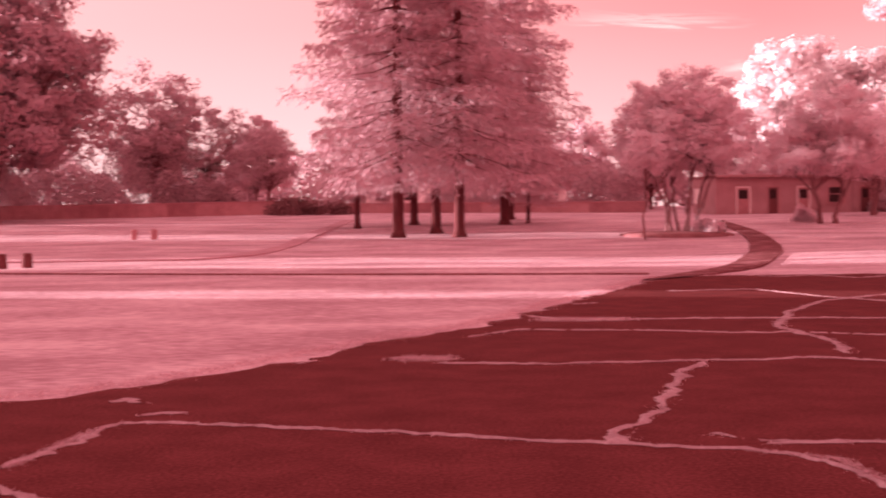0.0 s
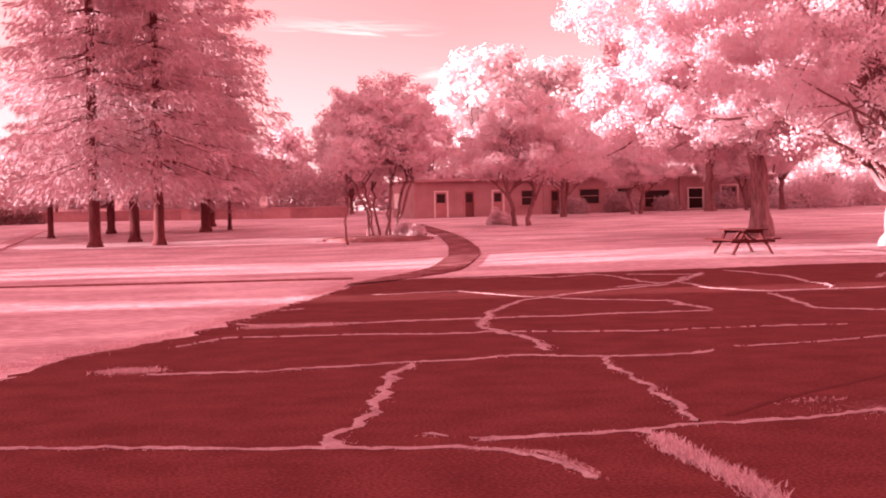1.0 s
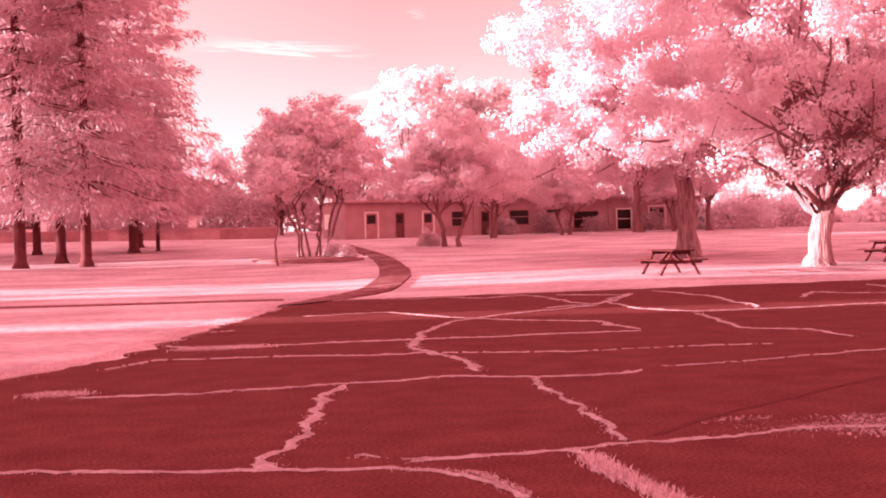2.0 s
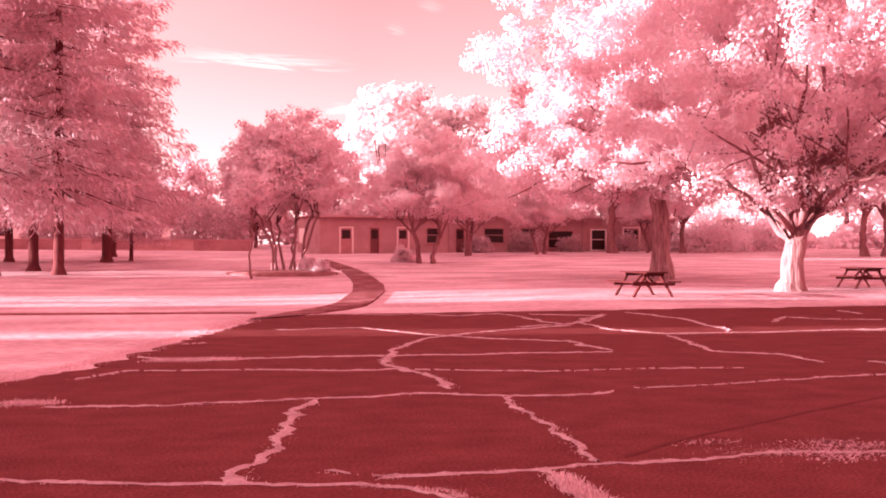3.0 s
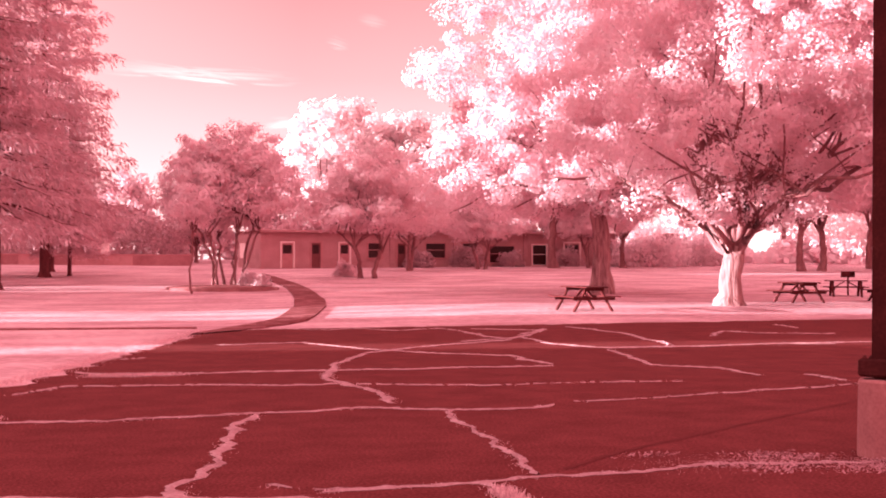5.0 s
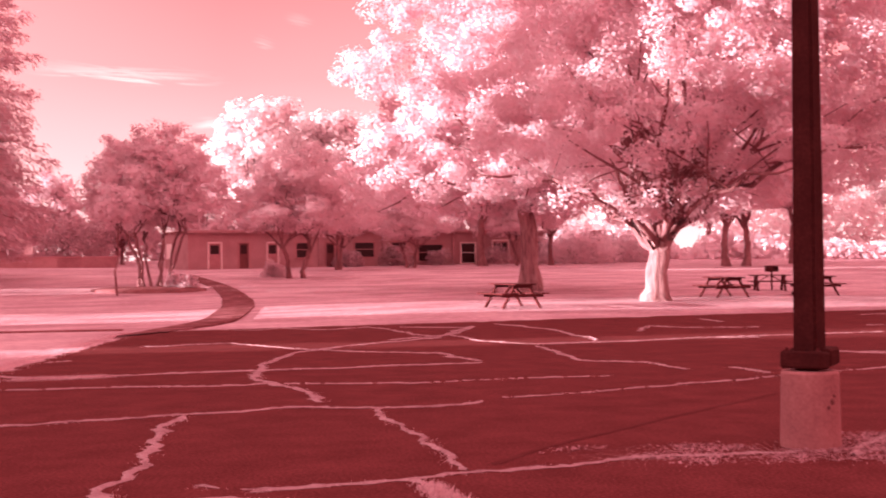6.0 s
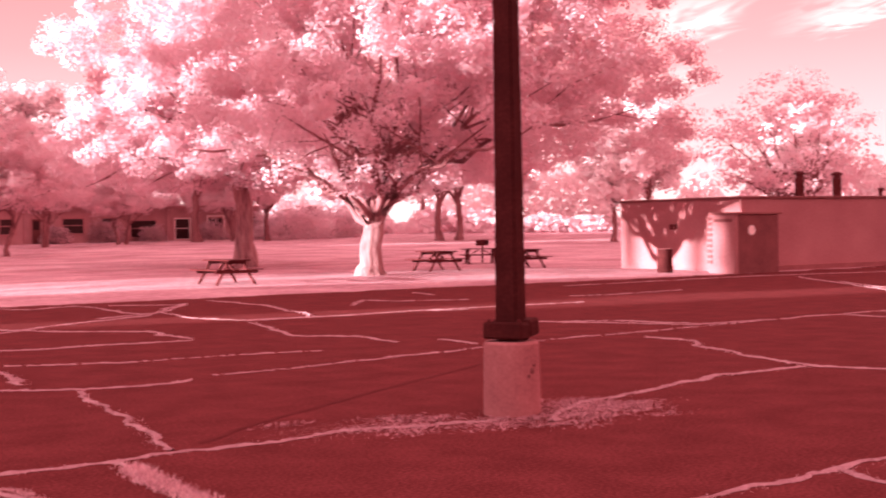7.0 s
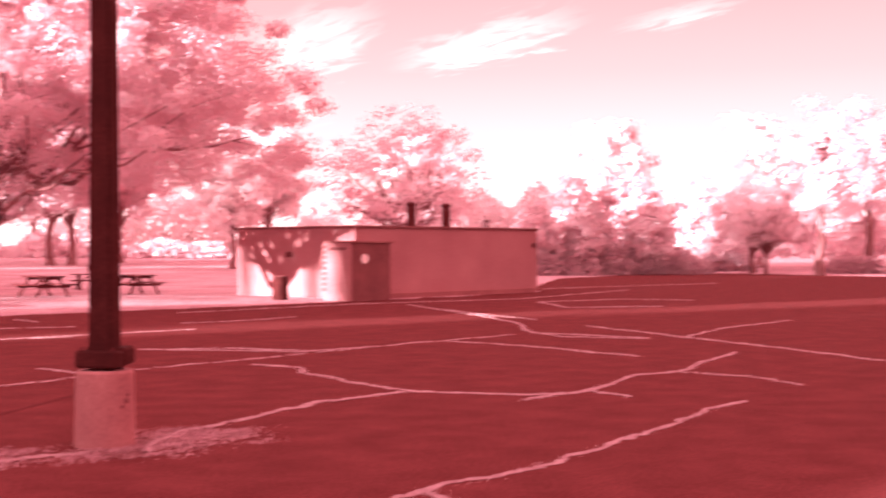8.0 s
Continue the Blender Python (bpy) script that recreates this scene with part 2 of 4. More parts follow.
def raw(name, verts, faces, mat, parent=None, smooth=False, label=""):
    me = bpy.data.meshes.new(name)
    me.from_pydata(verts, [], faces)
    me.materials.append(mat)
    if smooth:
        me.polygons.foreach_set("use_smooth", [True] * len(me.polygons))
    ob = new(name, me)
    if parent:
        ob.parent = parent
    return tagged(ob, label)


def quads(name, v, mat, parent=None, label=""):
    """A mesh of loose quads from an array of n x 4 x 3 corners."""
    n = len(v)
    me = bpy.data.meshes.new(name)
    me.vertices.add(4 * n)
    me.vertices.foreach_set("co", v.reshape(-1).astype(np.float32))
    me.loops.add(4 * n)
    me.loops.foreach_set("vertex_index", np.arange(4 * n, dtype=np.int32))
    me.polygons.add(n)
    me.polygons.foreach_set("loop_start", np.arange(0, 4 * n, 4, dtype=np.int32))
    me.update(calc_edges=True)
    me.materials.append(mat)
    ob = new(name, me)
    if parent:
        ob.parent = parent
    return tagged(ob, label)


def bm_new():
    return bmesh.new()


def empty(name, x, y, z=0.0, turn=0.0):
    ob = new(name)
    ob.matrix_basis = pose(x, y, z, 0, 0, turn)
    return ob


# ---------------------------------------------------------------- ground
def rise(x, y):
    """The lawn climbs gently past the far side of the car park."""
    u = x * math.sin(radians(5)) + y * math.cos(radians(5))
    side = min(1.0, max(0.0, (y - 0.75 * x + 5) / 20))
    a, b, c, d = (min(1.0, max(0.0, q)) for q in ((y - 33.8) / 4, (60 - y) / 14, (x - 8) / 8, (38 - x) / 6))
    return min(max(0.0, (u - 54) * 0.02), 1.7) * side + 0.18 * a * b * c * d


def make_ground():
    xs = list(range(-60, 121, 3))
    ys = list(range(-30, 160, 3))
    xs = [-3000, -800, -300, -140, -90] + xs + [150, 220, 400, 900, 3000]
    ys = [-3000, -600, -150, -60] + ys + [190, 260, 500, 1000, 3000]
    v, f = [], []
    for y in ys:
        for x in xs:
            far = max(abs(x), abs(y)) > 180
            h = 0.0 if far else 0.05 * noise.noise((x * 0.06, y * 0.06, 0)) * min(1, max(0, (y - 40) / 20))
            v.append((x, y, rise(x, y) - 0.025 + h))
    w = len(xs)
    for j in range(len(ys) - 1):
        for i in range(w - 1):
            f.append((j * w + i, j * w + i + 1, (j + 1) * w + i + 1, (j + 1) * w + i))
    g = raw("ground", v, f, M_GRASS, smooth=True)
    return tagged(g, "mown pale grass lawn, rising gently past the car park", "lawn", kind="structure")


make_ground()


def slab(name, outline, z, thick, mat, parent=None, ragged=0.0, step=0.25):
    """A flat sheet with thickness over an outline, its rim broken up by noise."""
    pts = []
    for i, a in enumerate(outline):
        b = outline[(i + 1) % len(outline)]
        n = max(1, int(math.dist(a, b) / step)) if ragged and math.dist(a, b) < 60 else 1
        for k in range(n):
            x, y = a[0] + (b[0] - a[0]) * k / n, a[1] + (b[1] - a[1]) * k / n
            if ragged:
                x += ragged * noise.noise((x * 0.9, y * 0.9, 3)) + 0.5 * ragged * noise.noise((x * 4, y * 4, 8))
                y += ragged * noise.noise((x * 0.9, y * 0.9, 13)) + 0.5 * ragged * noise.noise((x * 4, y * 4, 18))
            pts.append((x, y))
    bm = bm_new()
    top = [bm.verts.new((x, y, z)) for x, y in pts]
    bm.faces.new(top)
    low = [bm.verts.new((x, y, z - thick)) for x, y in pts]
    for i in range(len(pts)):
        j = (i + 1) % len(pts)
        bm.faces.new((top[i], low[i], low[j], top[j]))
    bmesh.ops.triangulate(bm, faces=[f for f in bm.faces if len(f.verts) > 4])
    bmesh.ops.recalc_face_normals(bm, faces=bm.faces)
    return part(name, bm, mat, parent)


LOT = [(-9.5, 0.5), (-4.0, 12.6), (-2.9, 13.6), (-2.0, 15.2), (-0.9, 17.5), (0.7, 20.3), (1.5, 22.3), (3.5, 28.0), (5.6, 33.5),
       (10.3, 33.7), (22.8, 33.6), (34.0, 33.3), (47.6, 34.5), (52.0, 38.5), (72.0, 51.0), (97.0, 57.0), (91.0, 44.0), (86.0, 33.0), (84.0, -40.0), (-30.0, -40.0)]
lot = tagged(slab("parking_lot", LOT, 0.0, 0.08, M_ASPHALT, ragged=0.42), "old dark asphalt car park with grassy cracks", "parking lot", kind="structure")


def crack(pts, width=0.10, seed=0, gaps=0.0):
    """A wandering strip of dry grass and grit that fills a crack in the asphalt."""
    rnd = random.Random(seed)
    line = []
    for a, b in zip(pts, pts[1:]):
        n = max(2, int(math.dist(a, b) / 0.07))
        for k in range(n):
            line.append((a[0] + (b[0] - a[0]) * k / n, a[1] + (b[1] - a[1]) * k / n))
    line.append(pts[-1])
    v, f = [], []
    for i, (x, y) in enumerate(line):
        a, b = line[max(0, i - 1)], line[min(len(line) - 1, i + 1)]
        dx, dy = b[0] - a[0], b[1] - a[1]
        d = math.hypot(dx, dy) or 1
        nx, ny = -dy / d, dx / d
        s = 0.16 * noise.noise((x * 1.3, y * 1.3, seed)) + 0.06 * noise.noise((x * 5, y * 5, seed + 5))
        w = 0.62 * width * (0.4 + 1.5 * abs(noise.noise((x * 2.6, y * 2.6, seed + 9))) + 0.35 * rnd.random())
        if i in (0, len(line) - 1):
            w *= 0.3
        hgt = 0.012 + 0.014 * rnd.random()
        s += 0.012 * rnd.uniform(-1, 1)
        p, q = (w * (.5 + .55 * noise.noise((x * 9, y * 9, seed + k)) + .1 * rnd.random()) for k in (20, 40))
        v += [(x + nx * (s + p), y + ny * (s + p), 0.004), (x + nx * s, y + ny * s, hgt), (x + nx * (s - q), y + ny * (s - q), 0.004)]
        if i and not (gaps and rnd.random() < gaps):
            k = 3 * i
            f += [(k - 3, k, k + 1, k - 2), (k - 2, k + 1, k + 2, k - 1)]
    ob = raw("crack", v, [q[::-1] for q in f], M_CRACK, lot)
    return line


CRACKS = [
    crack([(-2.9, 9.3), (-2.8, 10.1), (-2.6, 11.3), (-2.0, 11.2), (-0.8, 10.8), (0.3, 10.3), (1.4, 10.0), (2.1, 9.7), (2.7, 9.3), (2.8, 8.3)], .11, 1),
    crack([(-3.3, 9.0), (-2.8, 8.7), (-2.5, 8.4), (-2.0, 7.6)], .14, 2),
    crack([(1.4, 10.0), (1.5, 10.7), (1.9, 11.7), (2.2, 13.0), (2.6, 14.3), (3.0, 15.1)], .16, 3),
    crack([(0.0, 15.3), (1.3, 15.0), (2.6, 15.2), (4.4, 15.4), (5.1, 14.9), (5.8, 14.7), (6.5, 15.0)], .10, 4),
    crack([(6.9, 15.2), (8.4, 15.4), (10.9, 15.9), (12.4, 16.4), (14.8, 16.5), (18.7, 17.0), (22.9, 17.2)], .07, 5, .12),
    crack([(5.1, 14.9), (4.8, 13.5), (4.7, 12.2), (4.4, 11.1), (4.2, 10.2)], .10, 6),
    crack([(2.4, 9.9), (3.9, 10.0), (4.9, 10.1), (6.2, 10.1), (7.3, 9.9)], .12, 7),
    crack([(7.5, 9.6), (8.4, 10.2), (9.6, 10.6), (11.3, 11.1), (12.8, 11.1)], .15, 8),
    crack([(0.4, 18.3), (1.2, 19.3), (2.5, 19.1), (4.0, 18.5), (4.8, 18.5), (6.6, 17.6)], .10, 9, .04),
    crack([(1.4, 21.7), (2.2, 20.7), (3.5, 21.0), (5.1, 20.8), (7.0, 20.6), (8.9, 20.5)], .17, 10),
    crack([(4.8, 15.8), (5.0, 17.1), (4.8, 18.9), (5.1, 20.5), (5.8, 22.4), (6.8, 24.4), (8.2, 25.7), (10.9, 27.4)], .16, 11),
    crack([(4.6, 27.7), (6.4, 27.9), (7.1, 25.6), (7.9, 24.1), (9.1, 22.9), (9.0, 20.8)], .14, 12),
    crack([(11.5, 28.3), (11.2, 25.6), (11.7, 24.1), (13.1, 24.1), (16.7, 24.3), (20.0, 24.0)], .15, 13),
    crack([(11.5, 23.7), (10.5, 20.1), (11.2, 19.2), (11.1, 17.7)], .13, 14),
    crack([(14.4, 32.2), (14.4, 29.1), (13.3, 24.6)], .14, 15),
    crack([(11.7, 32.0), (13.1, 30.7), (11.5, 28.3)], .14, 16),
    crack([(14.4, 15.8), (14.4, 14.8), (13.7, 13.8), (12.8, 11.1), (13.5, 9.8), (14.2, 9.4), (15.1, 9.7)], .13, 17),
    crack([(15.3, 19.8), (16.0, 18.5), (16.7, 17.1), (18.3, 17.0)], .12, 18),
    crack([(33.6, 29.8), (28.5, 22.4), (26.6, 20.0), (23.6, 17.2), (23.5, 14.3)], .14, 19),
    crack([(26.5, 17.8), (24.3, 14.0), (22.4, 10.7), (21.0, 8.4)], .14, 20),
    crack([(5.4, 6.1), (7.5, 6.3), (8.2, 6.3), (9.7, 6.5), (11.5, 6.8), (13.3, 7.2), (14.5, 7.4)], .12, 21),
    crack([(7.7, 6.4), (7.5, 5.9), (7.6, 5.1)], .10, 22),
    crack([(12.9, 9.4), (14.5, 9.5), (16.5, 10.2), (17.3, 9.9), (19.3, 10.6), (21.2, 11.1)], .12, 23),
    crack([(17.3, 9.9), (17.3, 8.8), (16.6, 7.7)], .10, 24, .1),
    crack([(20.4, 16.9), (20.2, 14.6), (19.4, 11.9)], .12, 25, .05),
    crack([(38.1, 27.8), (34.7, 24.2), (37.2, 22.3)], .16, 26),
    crack([(3.7, 10.0), (3.6, 9.3), (3.6, 8.7), (3.6, 8.0), (3.5, 7.3)], .13, 27),
    crack([(25.0, 31.0), (33.0, 31.5), (40.0, 30.0), (52.0, 33.0)], .16, 28, .1),
    crack([(5.41, 32.68), (6.33, 33.53), (7.2, 33.56), (8.16, 32.72), (9.13, 33.08), (9.68, 31.78), (11.03, 32.5), (11.12, 31.08), (10.82, 28.74), (11.05, 27.79)], 0.13, 40, 0.08),
    crack([(2.31, 24.3), (2.82, 24.45)], 0.14, 41, 0.1),
    crack([(9.7, 27.12), (10.69, 27.71), (11.24, 27.93), (12.28, 29.78), (13.46, 31.34)], 0.16, 42, 0.05),
    crack([(11.75, 24.2), (13.09, 24.29), (13.95, 24.04), (15.47, 24.4), (16.66, 23.85)], 0.14, 43, 0.05),
    crack([(15.72, 27.18), (17.1, 29.04), (17.4, 27.92), (18.91, 27.04)], 0.16, 44, 0.1),
    crack([(20.05, 31.34), (19.64, 29.69)], 0.16, 45, 0),
    crack([(11.82, 17.69), (11.88, 17.03)], 0.1, 46, 0.1),
    crack([(6.49, 17.51), (7.47, 17.66), (8.6, 17.47), (9.5, 17.34)], 0.07, 47, 0.35),
    crack([(2.03, 10.33), (2.22, 10.18)], 0.05, 48, 0.1),
    crack([(2.37, 10.04), (2.62, 9.98), (2.99, 9.98)], 0.06, 49, 0.1),
    crack([(37.96, 27.61), (41.89, 26.84), (42.47, 24.17)], 0.14, 60, 0.1),
    crack([(50.93, 37.16), (57.25, 36.8), (64.99, 35.77)], 0.18, 61, 0.1),
    crack([(14.44, 9.51), (13.93, 8.64)], 0.07, 62, 0.05),
    crack([(24.23, 13.92), (28.01, 14.96), (31.61, 15.2)], 0.12, 64, 0.15),
    crack([(11.87, 17.56), (11.73, 16.57)], 0.1, 65, 0),
    crack([(15.26, 19.72), (16.42, 18.78), (16.92, 17.24)], 0.12, 66, 0.1),
    crack([(31.54, 26.37), (29.62, 23.51), (28.0, 20.37)], 0.14, 67, 0.03),
    crack([(23.4, 16.82), (22.86, 15.86), (23.45, 14.23)], 0.1, 68, 0.1),
    crack([(21.51, 26.4), (22.67, 26.09), (25.37, 26.49)], 0.14, 69, 0.2),
    crack([(-2.96, 12.45), (-2.84, 12.69), (-2.65, 12.42)], 0.2, 80),
    crack([(-2.5, 11.62), (-2.34, 11.76), (-2.15, 11.7)], 0.13, 81),
    crack([(-0.56, 15.83), (-0.37, 15.93), (-0.13, 15.84)], 0.3, 82),
    crack([(-1.63, 15.44), (-1.39, 15.67)], 0.12, 83),
]


# ---------------------------------------------------------------- trees
class Tubes:
    """Gathers tapered, bent tubes into one mesh."""

    def __init__(self, seg=7, flute=0.0):
        self.v, self.f, self.seg, self.flute = [], [], seg, flute

    def add(self, pts, radii):
        base, n = len(self.v), self.seg
        for i, p in enumerate(pts):
            a, b = pts[max(0, i - 1)], pts[min(len(pts) - 1, i + 1)]
            d = (Vector(b) - Vector(a)).normalized()
            s = d.orthogonal().normalized() if abs(d.z) < 0.9 else Vector((1, 0, 0)).cross(d).normalized()
            u = d.cross(s)
            for k in range(n):
                t = 2 * math.pi * k / n
                g = 1 + self.flute * (math.sin(5 * t + i * .12) + .5 * math.sin(9 * t + 1.3)) * (1.5 if i < 2 else 1.0)
                self.v.append(tuple(Vector(p) + (s * math.cos(t) + u * math.sin(t)) * radii[i] * g))
        for i in range(len(pts) - 1):
            for k in range(n):
                k2 = (k + 1) % n
                self.f.append((base + i * n + k, base + i * n + k2, base + (i + 1) * n + k2, base + (i + 1) * n + k))
        self.f.append(tuple(base + (len(pts) - 1) * n + k for k in range(n)))


def bend(a, b, sag, rnd, n=6):
    """A slightly crooked way from a to b that starts along sag."""
    a, b, out = Vector(a), Vector(b), []
    mid = a + Vector(sag)
    for i in range(n + 1):
        t = i / n
        p = a * (1 - t) ** 2 + mid * 2 * t * (1 - t) + b * t * t
        if 0 < i < n:
            p += Vector((rnd.uniform(-1, 1), rnd.uniform(-1, 1), rnd.uniform(-1, 1))) * (b - a).length * 0.03
        out.append(p)
    return out


def leaf_quads(centres, size, rng, flat=1.1, aspect=0.62, facing=None):
    """Folded leaf blades; facing: the way that the leaves of a clump turn, more or less."""
    n = len(centres)
    up = rng.normal(size=(n, 3)) * (1.0 if facing is None else 0.34) + (np.array([0, 0, flat]) if facing is None else facing)
    d = np.cross(up, rng.normal(size=(n, 3)))
    d /= np.linalg.norm(d, axis=1)[:, None] + 1e-9
    s = np.cross(d, up)
    s /= np.linalg.norm(s, axis=1)[:, None] + 1e-9
    z = np.cross(s, d)
    L = size * rng.uniform(0.6, 1.35, size=(n, 1))
    fold = z * L * rng.uniform(-0.25, 0.25, size=(n, 1))
    return np.stack([centres - d * L / 2, centres + s * L * aspect / 2 + fold, centres + d * L / 2, centres - s * L * aspect / 2 + fold], axis=1)


def broadleaf(name, seed, height, crown, low, trunk_r, fork, leaves, leaf, mat, bark, lean=(0, 0), stems=1, cluster=1.0,
              limbs=9, squash=1.0, shell=0.45, nclu=150, flare=1.6, twigs=2, cz=0.5, spread=0, skirt=0.0):
    """A broad tree: a flared trunk that forks into limbs and twigs, and a crown of leaf clumps with gaps. crown: half widths x, y."""
    rnd, rng = random.Random(seed), np.random.default_rng(seed)
    thing = new(name)
    tb = Tubes(26, .055) if spread else Tubes(8)
    zc, zr = low + (height - low) * cz, (height - low) / 2
    cents = []
    while len(cents) < nclu:
        d = rng.normal(size=3)
        d /= np.linalg.norm(d)
        r = rng.uniform(shell, 1.0) ** 0.6
        lump = 0.78 + 0.34 * noise.noise((d[0] * 1.7 + seed, d[1] * 1.7, d[2] * 1.7))
        zz = zr * cz * 2 if d[2] < 0 else zr * (1 - cz) * 2
        wide = r * lump * (1 + skirt * min(1.0, 2 * max(0.0, .25 - d[2])))
        cents.append((lean[0] + d[0] * crown[0] * wide, lean[1] + d[1] * crown[1] * wide, zc + (d[2] if d[2] > 0 else -abs(d[2]) ** 0.7) * zz * r * lump * squash))
    cents = np.array(cents)
    gap = np.linalg.norm(cents[:, None, :] - cents[None, :, :], axis=2) + np.eye(nclu) * 1e3
    cents = cents[np.sort(gap, axis=1)[:, 1] < 3.2 * cluster]
    nclu = len(cents)
    fork_pts = []
    for s in range(stems):
        a = 2 * math.pi * s / max(1, stems) + rnd.uniform(-.4, .4)
        off = 0.0 if stems == 1 else 0.28 * math.sqrt(stems) * rnd.uniform(.6, 1.3)
        bx, by = off * math.cos(a), off * math.sin(a)
        top = Vector((bx * 2.2 + lean[0] * 0.35 * fork / height * 2, by * 2.2 + lean[1] * 0.35 * fork / height * 2, fork * rnd.uniform(.92, 1.08)))
        pts = bend((bx, by, -0.15), top, (rnd.uniform(-.06, .06) * fork, rnd.uniform(-.06, .06) * fork, fork * .5), rnd, 7)
        rad = [trunk_r * (flare if i == 0 else 1.18 if i == 1 else 1.0 - 0.03 * i) for i in range(8)]
        tb.add(pts, rad)
        fork_pts.append((top, rad[-1]))
    limb_tubes = []

    def own_tubes():
        if not spread:
            return tb
        limb_tubes.append(Tubes(7))
        return limb_tubes[-1]

    order = sorted(range(len(cents)), key=lambda i: rnd.random())
    n_l = max(1, limbs // stems)
    k = 0
    tips = []
    for top, r in fork_pts:
        for i in range(n_l):
            c = Vector(cents[order[k % len(order)]])
            k += 1
            end = top + (c - top) * rnd.uniform(.75, .98)
            rr = r * rnd.uniform(.36, .6)
            start = top - Vector((0, 0, rnd.uniform(0.0, 0.16) * fork))
            pts = bend(start, end, (end - start) * 0.35 + Vector((0, 0, (end - start).length * 0.14)), rnd, 7)
            tl = own_tubes()
            tl.add(pts, [rr * (1 - 0.86 * j / 7) + 0.012 for j in range(8)])
            tips.append((pts, rr, tl))
    for i in range(spread):
        top, r = fork_pts[0]
        a = 6.283 * i / spread + rnd.uniform(-.3, .3)
        R = crown[0] * rnd.uniform(.45, .74)
        end = Vector((lean[0] + math.cos(a) * R, lean[1] + math.sin(a) * R * crown[1] / crown[0], low + rnd.uniform(1.4, 4.4)))
        pts = bend(top - Vector((0, 0, rnd.uniform(.05, .7))), end, (math.cos(a) * R * .34, math.sin(a) * R * .34, rnd.uniform(2.0, 3.6)), rnd, 9)[:10]
        rr = r * rnd.uniform(.3, .45)
        tl = own_tubes()
        tl.add(pts, [rr * (1 - .88 * j / 9) + .015 for j in range(10)])
        tips.append((pts[:8], rr, tl))
    for pts, rr, tl in tips:
        for t in range(twigs * 2):
            j = rnd.randint(2, 6)
            c = min((Vector(x) for x in cents[rng.integers(0, len(cents), 6)]), key=lambda q: (q - pts[j]).length)
            if (c - pts[j]).length < crown[0] * 1.1:
                p2 = bend(pts[j], c, (c - pts[j]) * 0.4 + Vector((0, 0, .2)), rnd, 4)
                r2 = rr * (1 - .86 * j / 7) * .6
                tl.add(p2, [r2 * (1 - .8 * q / 4) + .008 for q in range(5)])
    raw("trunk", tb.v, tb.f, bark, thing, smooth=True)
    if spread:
        # limbs get the darker bark colour to stand for the shade inside the crown
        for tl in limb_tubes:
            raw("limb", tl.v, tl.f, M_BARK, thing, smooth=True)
    per = leaves // nclu
    size = rng.uniform(0.55, 1.25, size=(nclu, 1, 1)) * cluster
    way = rng.normal(size=(nclu, per, 3))
    way /= np.linalg.norm(way, axis=2)[:, :, None]
    way *= rng.uniform(.12, 1.0, size=(nclu, per, 1)) ** .5 * rng.uniform(1.45, 2.0, size=(nclu, per, 1))
    pos = cents[:, None, :] + way * size * np.array([1, 1, 0.66])
    out = pos - cents[:, None, :]
    out = out / (np.linalg.norm(out, axis=2)[:, :, None] + 1e-6) + (cents - np.array([lean[0], lean[1], zc]))[:, None, :] / crown[0] * 0.8 + np.array([0, 0, .35])
    pos, out = pos.reshape(-1, 3), out.reshape(-1, 3)
    keep = pos[:, 2] > low * 0.75
    quads("crown", leaf_quads(pos[keep], leaf, rng, facing=out[keep]), mat, thing)
    return thing


